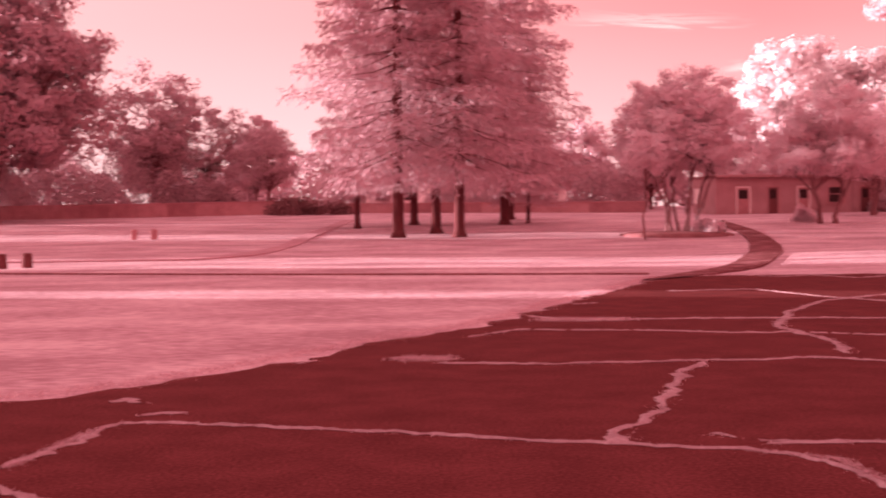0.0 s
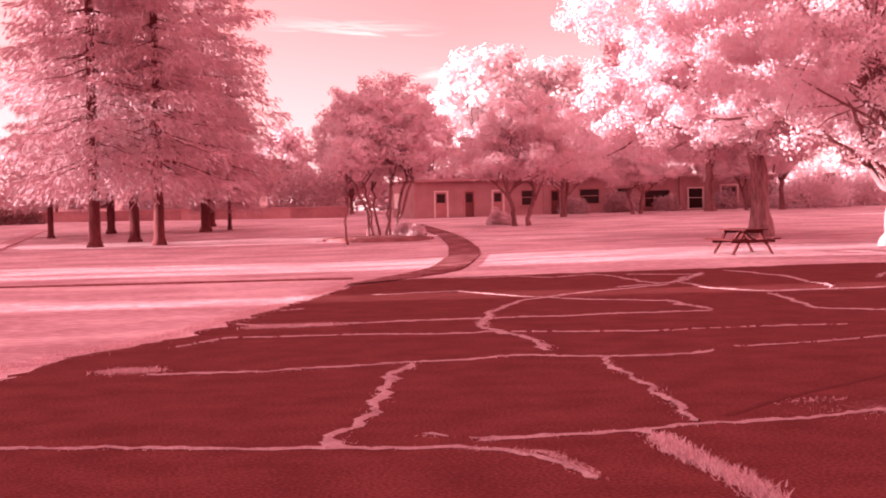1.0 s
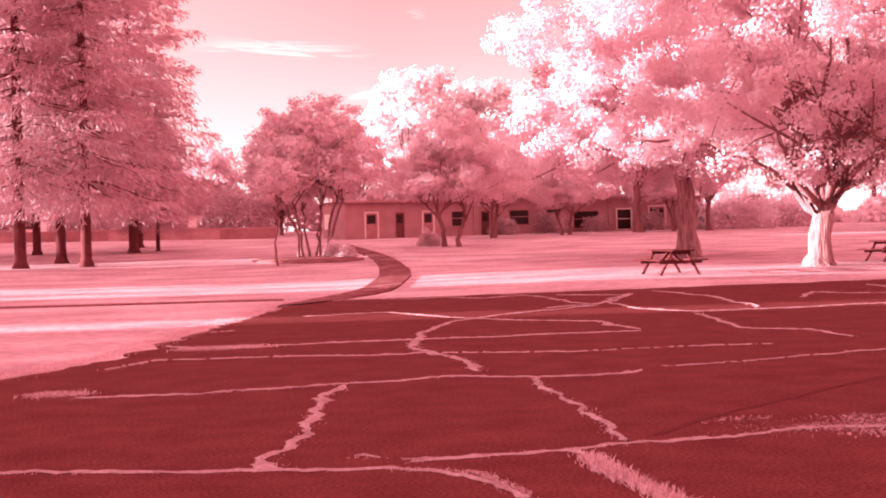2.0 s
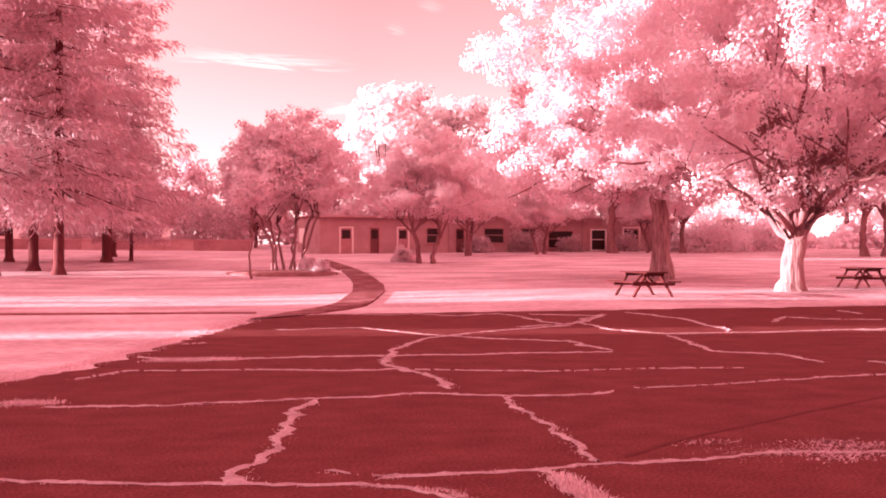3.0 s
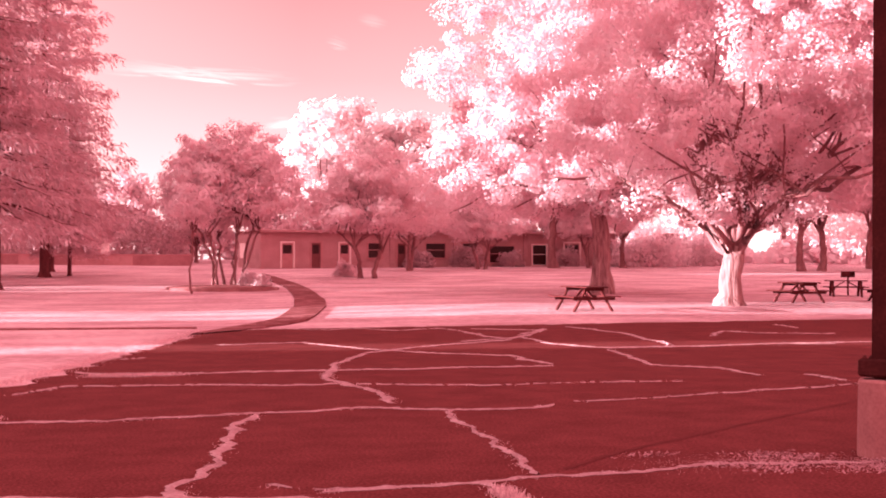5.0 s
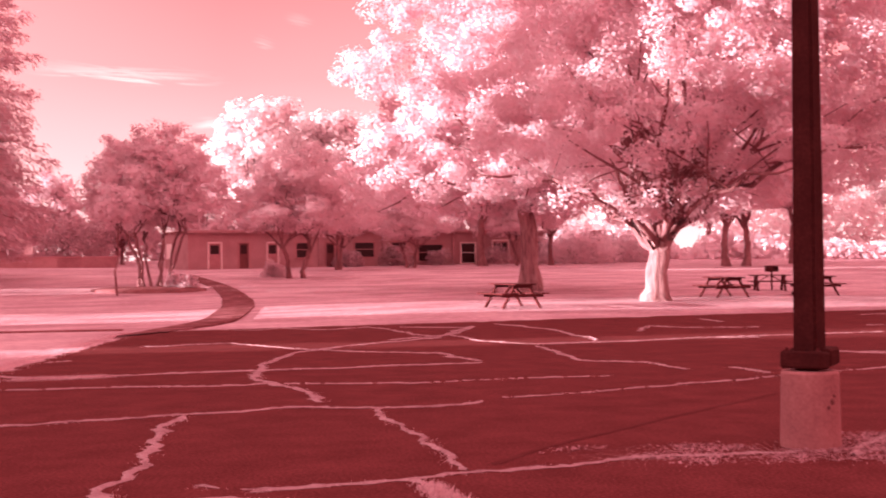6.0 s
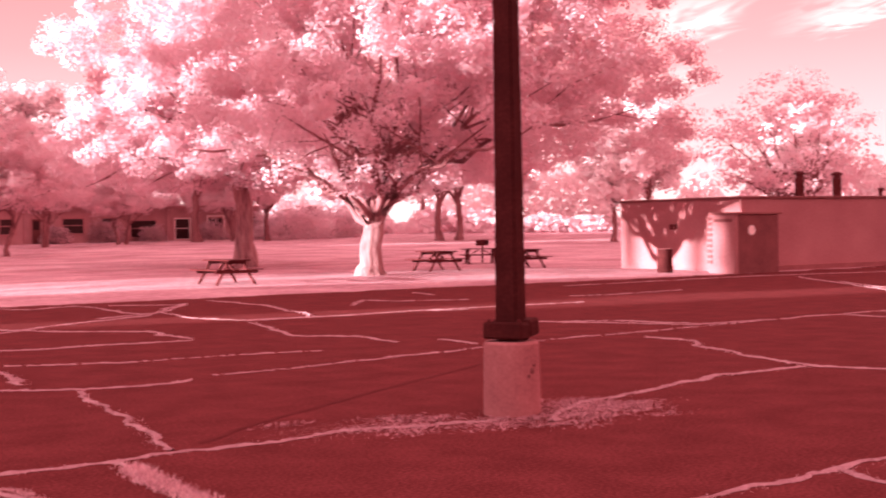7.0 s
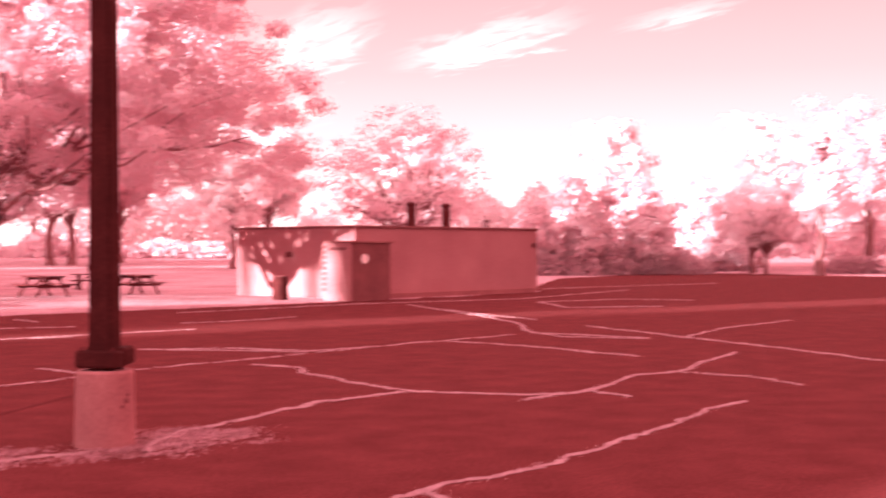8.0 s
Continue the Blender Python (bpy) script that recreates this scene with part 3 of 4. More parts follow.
def spruce(name, seed, height, radius, low, trunk_r, mat=None, gap=1.0, dens=1.0):
    """A tall spruce: straight trunk, whorls of drooping boughs, each a flat fan of twigs hung with needle sprays."""
    rnd, rng = random.Random(seed), np.random.default_rng(seed)
    thing = new(name)
    tb = Tubes(7)
    tb.add([Vector((0, 0, -0.15)), Vector((0, 0, 0.35)), Vector((0.05, 0, height * .4)), Vector((0, .05, height * .8)), Vector((0, 0, height))],
           [trunk_r * 2.0, trunk_r * 1.15, trunk_r * .8, trunk_r * .35, 0.03])
    cs, ds = [], []
    z = low
    while z < height - 0.4:
        f = (z - low) / (height - low)
        L0 = radius * (1 - f) ** 0.85 * (0.80 + 0.20 * min(1, f * 6)) + 0.25
        nb = rnd.randint(7, 9)
        a0 = rnd.random() * 6.28
        for b in range(nb):
            a = a0 + 6.283 * b / nb + rnd.uniform(-.3, .3)
            L = L0 * rnd.uniform(.62, 1.12)
            zb = min(z + rnd.uniform(-.35, .35), height - .3)
            drop = -0.26 * L * (1 - f) + 0.16 * L * f
            ox, oy = math.cos(a), math.sin(a)
            tip = Vector((ox * L, oy * L, zb + drop))
            pts = bend((0, 0, zb), tip, (ox * L * .55, oy * L * .55, -0.22 * L * (1 - f)), rnd, 5)
            tb.add(pts[:5], [max(.010, .05 * (1 - f)) * (1 - .2 * q) for q in range(5)])
            n = int((115 + 230 * L / radius) * dens)
            t = rng.uniform(.16, 1.0, size=n) ** .8
            P = np.array([[*q] for q in pts])
            idx = np.clip(t * 5, 0, 4.999)
            i0 = idx.astype(int)
            q = P[i0] + (P[i0 + 1] - P[i0]) * (idx - i0)[:, None]
            u = rng.uniform(-1, 1, size=n)
            half = .26 * L * np.sin(np.clip(t, 0, 1) * 2.6) + .10
            side = np.array([-oy, ox, 0.0])
            q = q + side * (u * half)[:, None] + rng.normal(size=(n, 3)) * np.array([.07, .07, .06])
            hang = rng.uniform(0, 1, size=n) ** 2.2 * (.8 * (1 - f) + .12)
            q[:, 2] -= hang + .16 * np.abs(u) * half
            cs.append(q)
            way = np.array([ox, oy, 0.0]) * .7 + side * (np.sign(u) * .45)[:, None] - np.array([0, 0, 1.0]) * (.35 + 1.3 * hang)[:, None]
            ds.append(way + rng.normal(size=(n, 3)) * .28)
        z += rnd.uniform(.85, 1.3) * gap
    c, d = np.concatenate(cs), np.concatenate(ds)
    d /= np.linalg.norm(d, axis=1)[:, None]
    s = np.cross(d, rng.normal(size=d.shape))
    s /= np.linalg.norm(s, axis=1)[:, None]
    L = rng.uniform(.20, .50, size=(len(c), 1))
    w = L * rng.uniform(.06, .12, size=(len(c), 1))
    v = np.stack([c - d * L / 2, c + s * w, c + d * L / 2, c - s * w], axis=1)
    raw("trunk", tb.v, tb.f, M_BARKDARK, thing, smooth=True)
    quads("crown", v, mat or M_NEEDLE_SHADE, thing)
    return thing


def plant(ob, x, y, turn=0.0, s=1.0, label="", category="tree", group=""):
    ob.matrix_basis = pose(x, y, rise(x, y) - 0.02, 0, 0, turn) @ Matrix.Scale(s, 4)
    return tagged(ob, label, category, group)


def again(ob, x, y, turn, s, label=""):
    m = copy_thing(ob, pose(x, y, rise(x, y) - 0.02, 0, 0, turn))
    m.scale = (s, s, s)
    return tagged(m, label)


# the two broad maples by the picnic tables
maple = plant(broadleaf("maple_tree", 21, 17.0, (12.2, 10.4), 2.5, 0.41, 2.0, 230000, 0.135, M_LEAF, M_BARKPALE, lean=(2.4, 0), limbs=11, nclu=860, skirt=.18,
                        cluster=.47, flare=1.5, shell=.2, twigs=2, cz=.42, spread=8), 24.3, 40.7, 0,
              label="broad old maple with pale fluted bark and low spreading limbs", group="lawn maples")
maple_b = plant(broadleaf("maple_tree", 33, 19.0, (9.0, 9.2), 1.5, 0.44, 4.2, 160000, 0.16, M_LEAF2, M_BARKPALE, lean=(-1.1, 0), limbs=12, nclu=700, skirt=.2,
                          cluster=.52, flare=1.5, shell=.2, cz=.36, twigs=3, spread=7), 27.9, 58.3, 0,
                label="tall maple with a leaning bare trunk and pale leaves", group="lawn maples")

# the spruce grove
spr = plant(spruce("spruce_tree", 5, 26.0, 6.5, 4.5, 0.26), -2.2, 69.2, 0, label="tall dark spruce with drooping boughs, bare trunk foot", category="spruce", group="spruce grove")
spr2 = plant(spruce("spruce_tree", 6, 25.0, 5.9, 4.5, 0.24), 0.9, 69.5, 0, label="tall dark spruce with drooping boughs, bare trunk foot", category="spruce", group="spruce grove")
again(spr, -0.3, 74.7, 130, .92)
again(spr2, -1.8, 88.5, 200, .95)
again(spr, 4.0, 86.5, 70, 1.05)
again(spr2, 5.0, 98.6, 40, .78)
again(spr2, 5.6, 88.5, 10, .5)
again(spr, -5.2, 84.0, 250, .62)

# the clump of young stems in its bed of mulch
multi = plant(broadleaf("ornamental_tree", 41, 9.2, (4.3, 4.1), 2.3, 0.075, 3.2, 46000, 0.16, M_LEAF2, M_BARK, stems=7, limbs=21, nclu=420,
                        cluster=.36, flare=1.2, shell=.15, cz=.45), 12.1, 68.6, 0, label="many-stemmed ornamental tree in a round mulch bed")
sapling = plant(broadleaf("sapling", 45, 5.2, (1.3, 1.3), 2.9, 0.05, 3.0, 3600, 0.15, M_LEAF2, M_BARK, limbs=6, nclu=40, cluster=.34, flare=1.2, shell=.1), 9.4, 62.7, 0,
                label="slender leaning sapling beside the mulch bed", category="sapling")
young = [(30.6, 97.0, 70, .95), (37.4, 99.5, 200, .8), (47.5, 101.0, 130, .9)]
pear = plant(broadleaf("small_tree", 43, 9.2, (4.5, 4.0), 1.9, 0.16, 2.0, 36000, 0.17, M_LEAF2, M_BARK, stems=2, limbs=10, nclu=340,
                       cluster=.38, flare=1.2, shell=.15, cz=.42, skirt=.15), 23.0, 81.5, 0, label="small round-headed tree with two crooked trunks")

for x, y, tu, k in young:
    again(pear, x, y, tu, k, "young tree with low leafy branches before the brick building")

# trees beyond
far_a = plant(broadleaf("shade_tree", 51, 17.0, (6.2, 6.2), 4.0, 0.36, 4.0, 26000, 0.34, M_LEAF, M_BARK, limbs=9, nclu=150, cluster=.8), 44.3, 101.4, 0,
              label="shade tree standing before the long brick building")
far_pale = plant(broadleaf("sunlit_tree", 53, 17.0, (5.6, 5.6), 3.0, 0.33, 4.0, 10000, 0.5, M_SUNLIT, M_BARK, limbs=8, nclu=150, cluster=.8), 34.0, 136.0, 0,
                 label="tall tree behind the roofs, leaves painted pale as in full sun", group="far trees")
# this tree and the sparse ones below: shade put into the leaf colour
far_dark = plant(broadleaf("shade_tree", 57, 23.0, (10.6, 9.0), .5, 0.45, 3.0, 60000, 0.42, M_NEEDLE_SHADE, M_BARK, limbs=8, nclu=620, cluster=.85, shell=.15, skirt=.3), -35.5, 108.0, 0,
                 label="great dense dark tree at the garden wall", group="far trees")
thin = plant(broadleaf("thin_tree", 59, 11.5, (4.8, 4.6), 2.0, 0.22, 2.4, 7000, 0.26, M_NEEDLE_SHADE, M_BARK, limbs=18, nclu=150, cluster=.5, twigs=4), -22.5, 131.0, 0,
             label="sparse tree with open crooked branches", group="far trees")
for x, y, tu, s in ((60.0, 90.0, 40, .8), (61.6, 89.7, 200, .78), (50.6, 101.6, 90, .62), (70.0, 95.0, 10, .8)):
    again(far_a, x, y, tu, s)
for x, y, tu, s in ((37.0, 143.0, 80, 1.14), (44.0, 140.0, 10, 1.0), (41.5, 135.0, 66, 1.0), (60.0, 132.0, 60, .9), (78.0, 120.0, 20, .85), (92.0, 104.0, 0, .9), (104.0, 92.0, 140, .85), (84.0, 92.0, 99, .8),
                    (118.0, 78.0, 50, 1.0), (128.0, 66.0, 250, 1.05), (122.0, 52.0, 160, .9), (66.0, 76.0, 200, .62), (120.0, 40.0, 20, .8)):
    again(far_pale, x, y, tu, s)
for x, y, tu, s in ((-27.0, 128.0, 30, 1.3), (-16.6, 131.0, 100, .8), (8.0, 140.0, 0, .8), (47.0, 131.0, 20, .9)):
    again(thin, x, y, tu, s)
open_tree = plant(broadleaf("open_tree", 63, 10.5, (6.0, 5.6), 2.4, 0.24, 2.4, 8500, 0.22, M_LEAF2, M_BARK, limbs=20, nclu=190, cluster=.5, twigs=4, cz=.4), 57.5, 51.0, 10,
                  label="wide open-crowned tree behind the low block building", group="far trees")
for x, y, tu, s in ((96.0, 50.0, 77, .76), (92.5, 47.0, 200, .68), (101.0, 52.5, 140, .8)):
    again(open_tree, x, y, tu, s, "open-crowned tree beside the far drive")
far_low = []
for x, y, tu, s in ((14.0, 138.0, 10, .42), (83.0, 56.5, 15, .27), (87.0, 53.8, 80, .25), (80.0, 58.6, 160, .25), (20.0, 134.0, 90, .36), (3.0, 142.0, 40, .4), (98.0, 69.0, 0, .40), (104.0, 66.0, 120, .44), (108.5, 61.5, 240, .40), (-48.0, 118.0, 200, 1.0), (-8.0, 140.0, 33, .38), (19.0, 124.0, 20, .40), (26.0, 122.0, 75, .42), (32.5, 124.0, 140, .40), (39.0, 122.0, 10, .44), (46.0, 126.0, 100, .42), (53.0, 123.0, 180, .40), (-19.0, 140.0, 70, .46), (-30.0, 142.0, 99, .5)):
    if s > .9:
        again(far_dark, x, y, tu, s)
    elif not far_low:
        far_low.append(plant(broadleaf("garden_tree", 58, 9.5, (4.0, 3.8), .6, 0.2, 1.6, 7600, 0.4, M_LEAF2, M_BARK, limbs=7, nclu=110, cluster=.55), x, y, tu, s / .42,
                             "dense round tree at the edge of the grounds", group="far trees"))
    else:
        again(far_low[0], x, y, tu, s / .42)
pine = plant(broadleaf("pine_tree", 61, 15.5, (4.2, 4.0), 1.6, 0.28, 9.5, 15000, 0.26, M_LEAF2, M_BARK, limbs=22, nclu=95, cluster=.62, shell=.1, cz=.38, twigs=2), 90.0, 41.6, 0,
             label="tall open pine with uneven clumps by the far drive", category="pine")
again(pine, 104.0, 44.0, 50, 1.1)

# unseen trees added west of the car park to cast long shadows over the asphalt and the lawn; q runs across the sun's
# way, r along it
west = None
WEST = [(9.4, 62, .95), (13.4, 64, .95), (17.8, 62, .9), (22.9, 64, .9), (32.6, 62, 1.2), (34.0, 67, 1.2), (35.4, 62, 1.2), (52.4, 62, 1.12), (55.0, 64, .95), (58.6, 62, .78), (62.0, 64, 1.0), (61.6, 70, 1.0),
        (76.6, 66, .95), (78.2, 72, 1.0), (84.0, 62, .9), (88.5, 66, .9), (97.0, 84, 1.2), (104.0, 88, 1.2), (111.0, 88, 1.2), (118.0, 92, 1.2), (125.0, 94, 1.2), (132.0, 96, 1.2)]
for i, (q, r, k) in enumerate(WEST):
    x, y = .174 * q - .985 * r, .985 * q + .174 * r
    if west is None:
        west = plant(broadleaf("linden_tree", 71, 18.0, (4.2, 4.0), 0.6, 0.36, 2.5, 7500, 1.2, M_LEAF2, M_BARK, limbs=8, nclu=190, cluster=.95, shell=.02), x, y, 0,
                     k, "unseen dense tree added in a row west of the car park to shade it", "tree", "western row")
    else:
        again(west, x, y, 37 * i, k)
# more unseen casters: high crowns shade the trees, sun passes below
high = None
for i, (q, r, k) in enumerate(((42.6, 66, 1.0), (46.3, 67, 1.0), (67.4, 64, .95), (70.6, 66, .95))):
    x, y = .174 * q - .985 * r, .985 * q + .174 * r
    if high is None:
        high = plant(broadleaf("poplar_tree", 73, 23.0, (3.2, 3.2), 14.0, 0.3, 13.0, 4000, 1.0, M_LEAF2, M_BARK, limbs=8, nclu=110, cluster=.9, shell=.02), x, y, 0,
                     1.0, "unseen tall bare-stemmed tree added west of the car park to shade the crowns", "tree", "western row")
    else:
        again(high, x, y, 37 * i, k)


# ---------------------------------------------------------------- buildings
def cut_wall(name, length, height, thick, holes, mat, parent, m):
    """A wall along x with real openings (x0, z0, x1, z1) through it, made of the blocks between them."""
    bm = bm_new()
    xs = sorted({0.0, length, *[h[0] for h in holes], *[h[2] for h in holes]})
    for a, b in zip(xs, xs[1:]):
        cols = sorted([(h[1], h[3]) for h in holes if h[0] <= a + 1e-6 and h[2] >= b - 1e-6])
        z = 0.0
        for z0, z1 in cols + [(height, height)]:
            if z0 > z + 1e-6:
                box(bm, a, 0, z, b, thick, z0)
            z = max(z, z1)
    bmesh.ops.remove_doubles(bm, verts=bm.verts, dist=1e-4)
    return part(name, bm, mat, parent, m=m)


def opening(parent, x0, z0, x1, z1, kind, trim=M_TRIM):
    """A window or a door with its frame, set into the wall's front."""
    fr = bm_new()
    w = 0.12
    for a in ((x0, z0, x0 + w, z1), (x1 - w, z0, x1, z1), (x0 + w, z1 - w, x1 - w, z1)):
        box(fr, a[0], -0.05, a[1], a[2], 0.12, a[3], .01)
    if kind != "door":
        box(fr, x0 - .06, -0.10, z0 - .06, x1 + .06, 0.12, z0 + .02, .01)
    name = "door" if kind == "door" else "window"
    body = bm_new()
    if kind == "door":
        box(body, x0 + w, 0.05, z0, x1 - w, 0.10, z1 - w, .008)
        ob = part("door", body, M_TRIM if trim is M_WHITE else M_DOOR, parent)
        part("door_frame", fr, trim, ob)
        gl = bm_new()
        box(gl, x0 + w + .12, 0.036, z0 + 1.15, x1 - w - .12, 0.05, z1 - w - .15)
        part("pane", gl, M_GLASS, ob)
    else:
        ob = part("window", fr, trim, parent)
        mid = (z0 + z1) / 2
        for a, b in ((z0 + .03, mid - .02), (mid + .02, z1 - w)):
            gl = bm_new()
            box(gl, x0 + w, 0.06, a, x1 - w, 0.075, b)
            part("pane", gl, M_GLASS, ob)
        rl = bm_new()
        box(rl, x0 + w, 0.03, mid - .03, x1 - w, 0.11, mid + .03)
        part("window_rail", rl, trim, ob)


def long_building():
    b = tagged(empty("school_building", 19.6, 104.5, rise(19.6, 104.5) - 0.1, 8.0), "long low brick building with pale window frames and a flat roof", "building")
    H, Ln, T = 2.9, 46.0, 0.3
    holes = [(3.0, 0.1, 4.2, 2.2, "door", M_WHITE), (5.5, 0.1, 6.5, 2.2, "door", M_TRIM), (7.9, 0.1, 9.0, 2.2, "door", M_WHITE), (10.4, 0.9, 11.8, 2.2, "window", M_TRIM),
             (13.0, .1, 14.0, 2.2, "door", M_TRIM), (15.6, 0.9, 17.6, 2.2, "window", M_TRIM), (19.0, .9, 20.6, 2.2, "window", M_TRIM), (21.6, .5, 24.2, 2.0, "window", M_TRIM),
             (25.8, .3, 27.4, 2.1, "window", M_WHITE), (29.0, .1, 30.8, 2.3, "door", M_WHITE), (33.0, .9, 35.0, 2.2, "window", M_TRIM), (38.0, .9, 40.0, 2.2, "window", M_TRIM)]
    X0, D = 1.4, 5.5
    cut_wall("wall", Ln - X0, H, T, [(h[0] - X0, h[1], h[2] - X0, h[3]) for h in holes], M_BRICK, b, Matrix.Translation((X0, 0, 0)))
    for x0, z0, x1, z1, k, tr in holes:
        opening(b, x0, z0, x1, z1, k, tr)
    for a in ((X0, T, 0, X0 + .3, D, H), (Ln - .3, T, 0, Ln, D, H), (X0 + .3, D - .3, 0, Ln - .3, D, H)):
        bm = bm_new()
        box(bm, *a)
        part("wall", bm, M_BRICK, b)
    bm = bm_new()
    box(bm, X0 - .15, -.35, H + .004, Ln + .5, D + .3, H + .16, .03)
    part("roof", bm, M_ROOF, b)
    bm = bm_new()
    box(bm, X0 - .17, -.39, H + .01, Ln + .54, -.352, H + .2, .01)
    part("fascia", bm, M_BRICK, b)
    bm = bm_new()
    box(bm, X0 + .3, T, .02, Ln - .3, D - .3, .10)
    part("floor_slab", bm, M_CONCRETE, b)
    for x in (12.4, 18.2, 25.0, 31.6, 36.4):
        bm = bm_new()
        box(bm, x, -.14, 0.0, x + .35, -.002, H, .01)
        part("pilaster", bm, M_BRICK, b)
    bm = bm_new()
    box(bm, X0 - .06, 3.6, .9, X0 - .004, 4.9, 2.1, .01)
    part("side_panel", bm, M_WHITE, b, "white panel on the side wall")


long_building()


def restroom():
    x0, y0, x1, y1, H = 36.2, 34.7, 47.4, 41.2, 2.62
    b = tagged(empty("restroom_building", x0, y0, 0.0), "low flat-roofed block building with a porch screen and roof vents", "building")
    L, D = x1 - x0, y1 - y0
    for nm, a in (("wall", (0, 0, -.1, L, .2, H)), ("wall", (0, .2, -.1, .2, D, H)), ("wall", (L - .2, .2, -.1, L, D, H)), ("wall", (.2, D - .2, -.1, L - .2, D, H))):
        bm = bm_new()
        box(bm, *a)
        part(nm, bm, M_BLOCK, b)
    bm = bm_new()
    box(bm, -.07, -.07, H + .004, L + .07, D + .07, H + .10, .02)
    part("roof", bm, M_DOOR, b)
    # dark strip that paints the shade and dirt along the wall's foot
    bm = bm_new()
    box(bm, -.006, -.02, 0.0, L + .004, -.002, .16)
    part("plinth", bm, M_ROOF, b)
    # porch: a screen wall, a door, a canopy
    bm = bm_new()
    box(bm, -1.7, -1.35, 0, -1.55, -.05, 2.05, .01)
    part("screen_wall", bm, M_BLOCK, b, "pale louvred porch screen")
    bm = bm_new()
    box(bm, -1.545, -1.35, 0, .45, -1.2, 2.05, .01)
    part("porch_wall", bm, M_DOOR, b, "dark boarded porch front")
    bm = bm_new()
    box(bm, -1.75, -1.42, 2.055, .55, -.125, 2.13, .01)
    part("canopy", bm, M_ROOF, b)
    bm = bm_new()
    box(bm, .30, -1.195, 0, .45, -.004, 2.05, .01)
    part("porch_return", bm, M_DOOR, b)
    bm = bm_new()
    lathe(bm, [(.17, 0), (.17, .02)], 20)
    part("door_sign", bm, M_WHITE, b, "round white sign", m=pose(-.9, -1.352, 1.5, 90, 0, 0))
    for i in range(9):
        bm = bm_new()
        box(bm, -1.74, -.25, .35 + i * .19, -1.702, -.02, .46 + i * .19)
        part("louvre", bm, M_DOOR, b)
    bm = bm_new()
    box(bm, -1.72, -1.2, 1.80, -1.702, -.35, 1.9)
    part("vent_slot", bm, M_DOOR, b)
    for x, y, h in ((4.9, 1.6, .95), (7.3, 1.8, .95)):
        bm = bm_new()
        lathe(bm, [(.17, 0), (.17, h - .22), (.15, h - .22), (.15, h - .1), (.24, h - .1), (.24, h - .04), (.08, h + .04)], 16)
        part("roof_vent", bm, M_METAL, b, "capped steel roof vent", m=pose(x, y, H + .13))
    bm = bm_new()
    lathe(bm, [(.07, 0), (.07, .25), (.13, .25), (.13, .33)], 12)
    part("vent_pipe", bm, M_METAL, b, m=pose(9.6, 1.5, H + .13))
    bm = bm_new()
    box(bm, L - .35, -.10, 1.9, L - .2, -.004, 2.1, .01)
    part("wall_lamp", bm, M_METAL, b, "small dark wall lamp")
    bm = bm_new()
    box(bm, -.12, 3.3, 1.55, -.004, 3.6, 1.75, .01)
    part("wall_box", bm, M_METAL, b, "small dark wall box")


restroom()


def house(x, y, turn, w, d, h):
    b = tagged(empty("house", x, y, rise(x, y) - .1, turn), "small pale gabled house behind the trees", "house")
    bm = bm_new()
    vs = [bm.verts.new(p) for p in ((0, 0, 0), (w, 0, 0), (w, 0, h), (w / 2, 0, h + w * .42), (0, 0, h), (0, d, 0), (w, d, 0), (w, d, h), (w / 2, d, h + w * .42), (0, d, h))]
    for f in ((0, 1, 2, 3, 4), (9, 8, 7, 6, 5), (0, 4, 9, 5), (1, 6, 7, 2), (0, 5, 6, 1)):
        bm.faces.new([vs[i] for i in f])
    part("wall", bm, M_WHITE, b)
    for s in (0, 1):
        bm = bm_new()
        a = (-.4 if s == 0 else w + .4, -.4, h - .36)
        beam(bm, (a[0], d / 2, a[2]), (w / 2, d / 2, h + w * .42 + .06), d + .8, .14)
        part("roof", bm, M_ROOF, b)
    for x0 in (w * .2, w * .6):
        bm = bm_new()
        box(bm, x0, -.06, 1.0, x0 + w * .2, -.005, 2.2, .01)
        wd = part("window", bm, M_TRIM, b)
        bm = bm_new()
        box(bm, x0 + .1, -.075, 1.1, x0 + w * .2 - .1, -.062, 2.1)
        part("pane", bm, M_GLASS, wd)


house(9.2, 150.0, 10, 4.6, 8.0, 2.6)
house(-9.0, 152.0, -6, 8.0, 8.0, 3.0)



# ---------------------------------------------------------------- paths, walls, beds
def ribbon(name, left, right, mat, lift=0.012, n=9):
    """A strip of paving that follows the rise of the lawn, between two edges."""
    def fine(p):
        out = []
        for i in range(len(p) - 1):
            a, b, c, d = p[max(0, i - 1)], p[i], p[i + 1], p[min(len(p) - 1, i + 2)]
            for k in range(n):
                t = k / n
                out.append(tuple(0.5 * (2 * b[j] + (c[j] - a[j]) * t + (2 * a[j] - 5 * b[j] + 4 * c[j] - d[j]) * t * t
                                        + (3 * b[j] - a[j] - 3 * c[j] + d[j]) * t ** 3) for j in (0, 1)))
        return out + [p[-1]]
    L, R = fine(left), fine(right)
    v, f = [], []
    for i, (a, b) in enumerate(zip(L, R)):
        ja, jb = .10 * noise.noise((a[0], a[1], 7)), .10 * noise.noise((b[0], b[1], 9))
        v += [(a[0] + ja, a[1], rise(*a) + lift - .07), (a[0] + ja, a[1], rise(*a) + lift), (b[0] + jb, b[1], rise(*b) + lift), (b[0] + jb, b[1], rise(*b) + lift - .07)]
        if i:
            k = 4 * i
            f += [(k - 4, k, k + 1, k - 3), (k - 3, k + 1, k + 2, k - 2), (k - 2, k + 2, k + 3, k - 1)]
    return raw(name, v, f, mat)


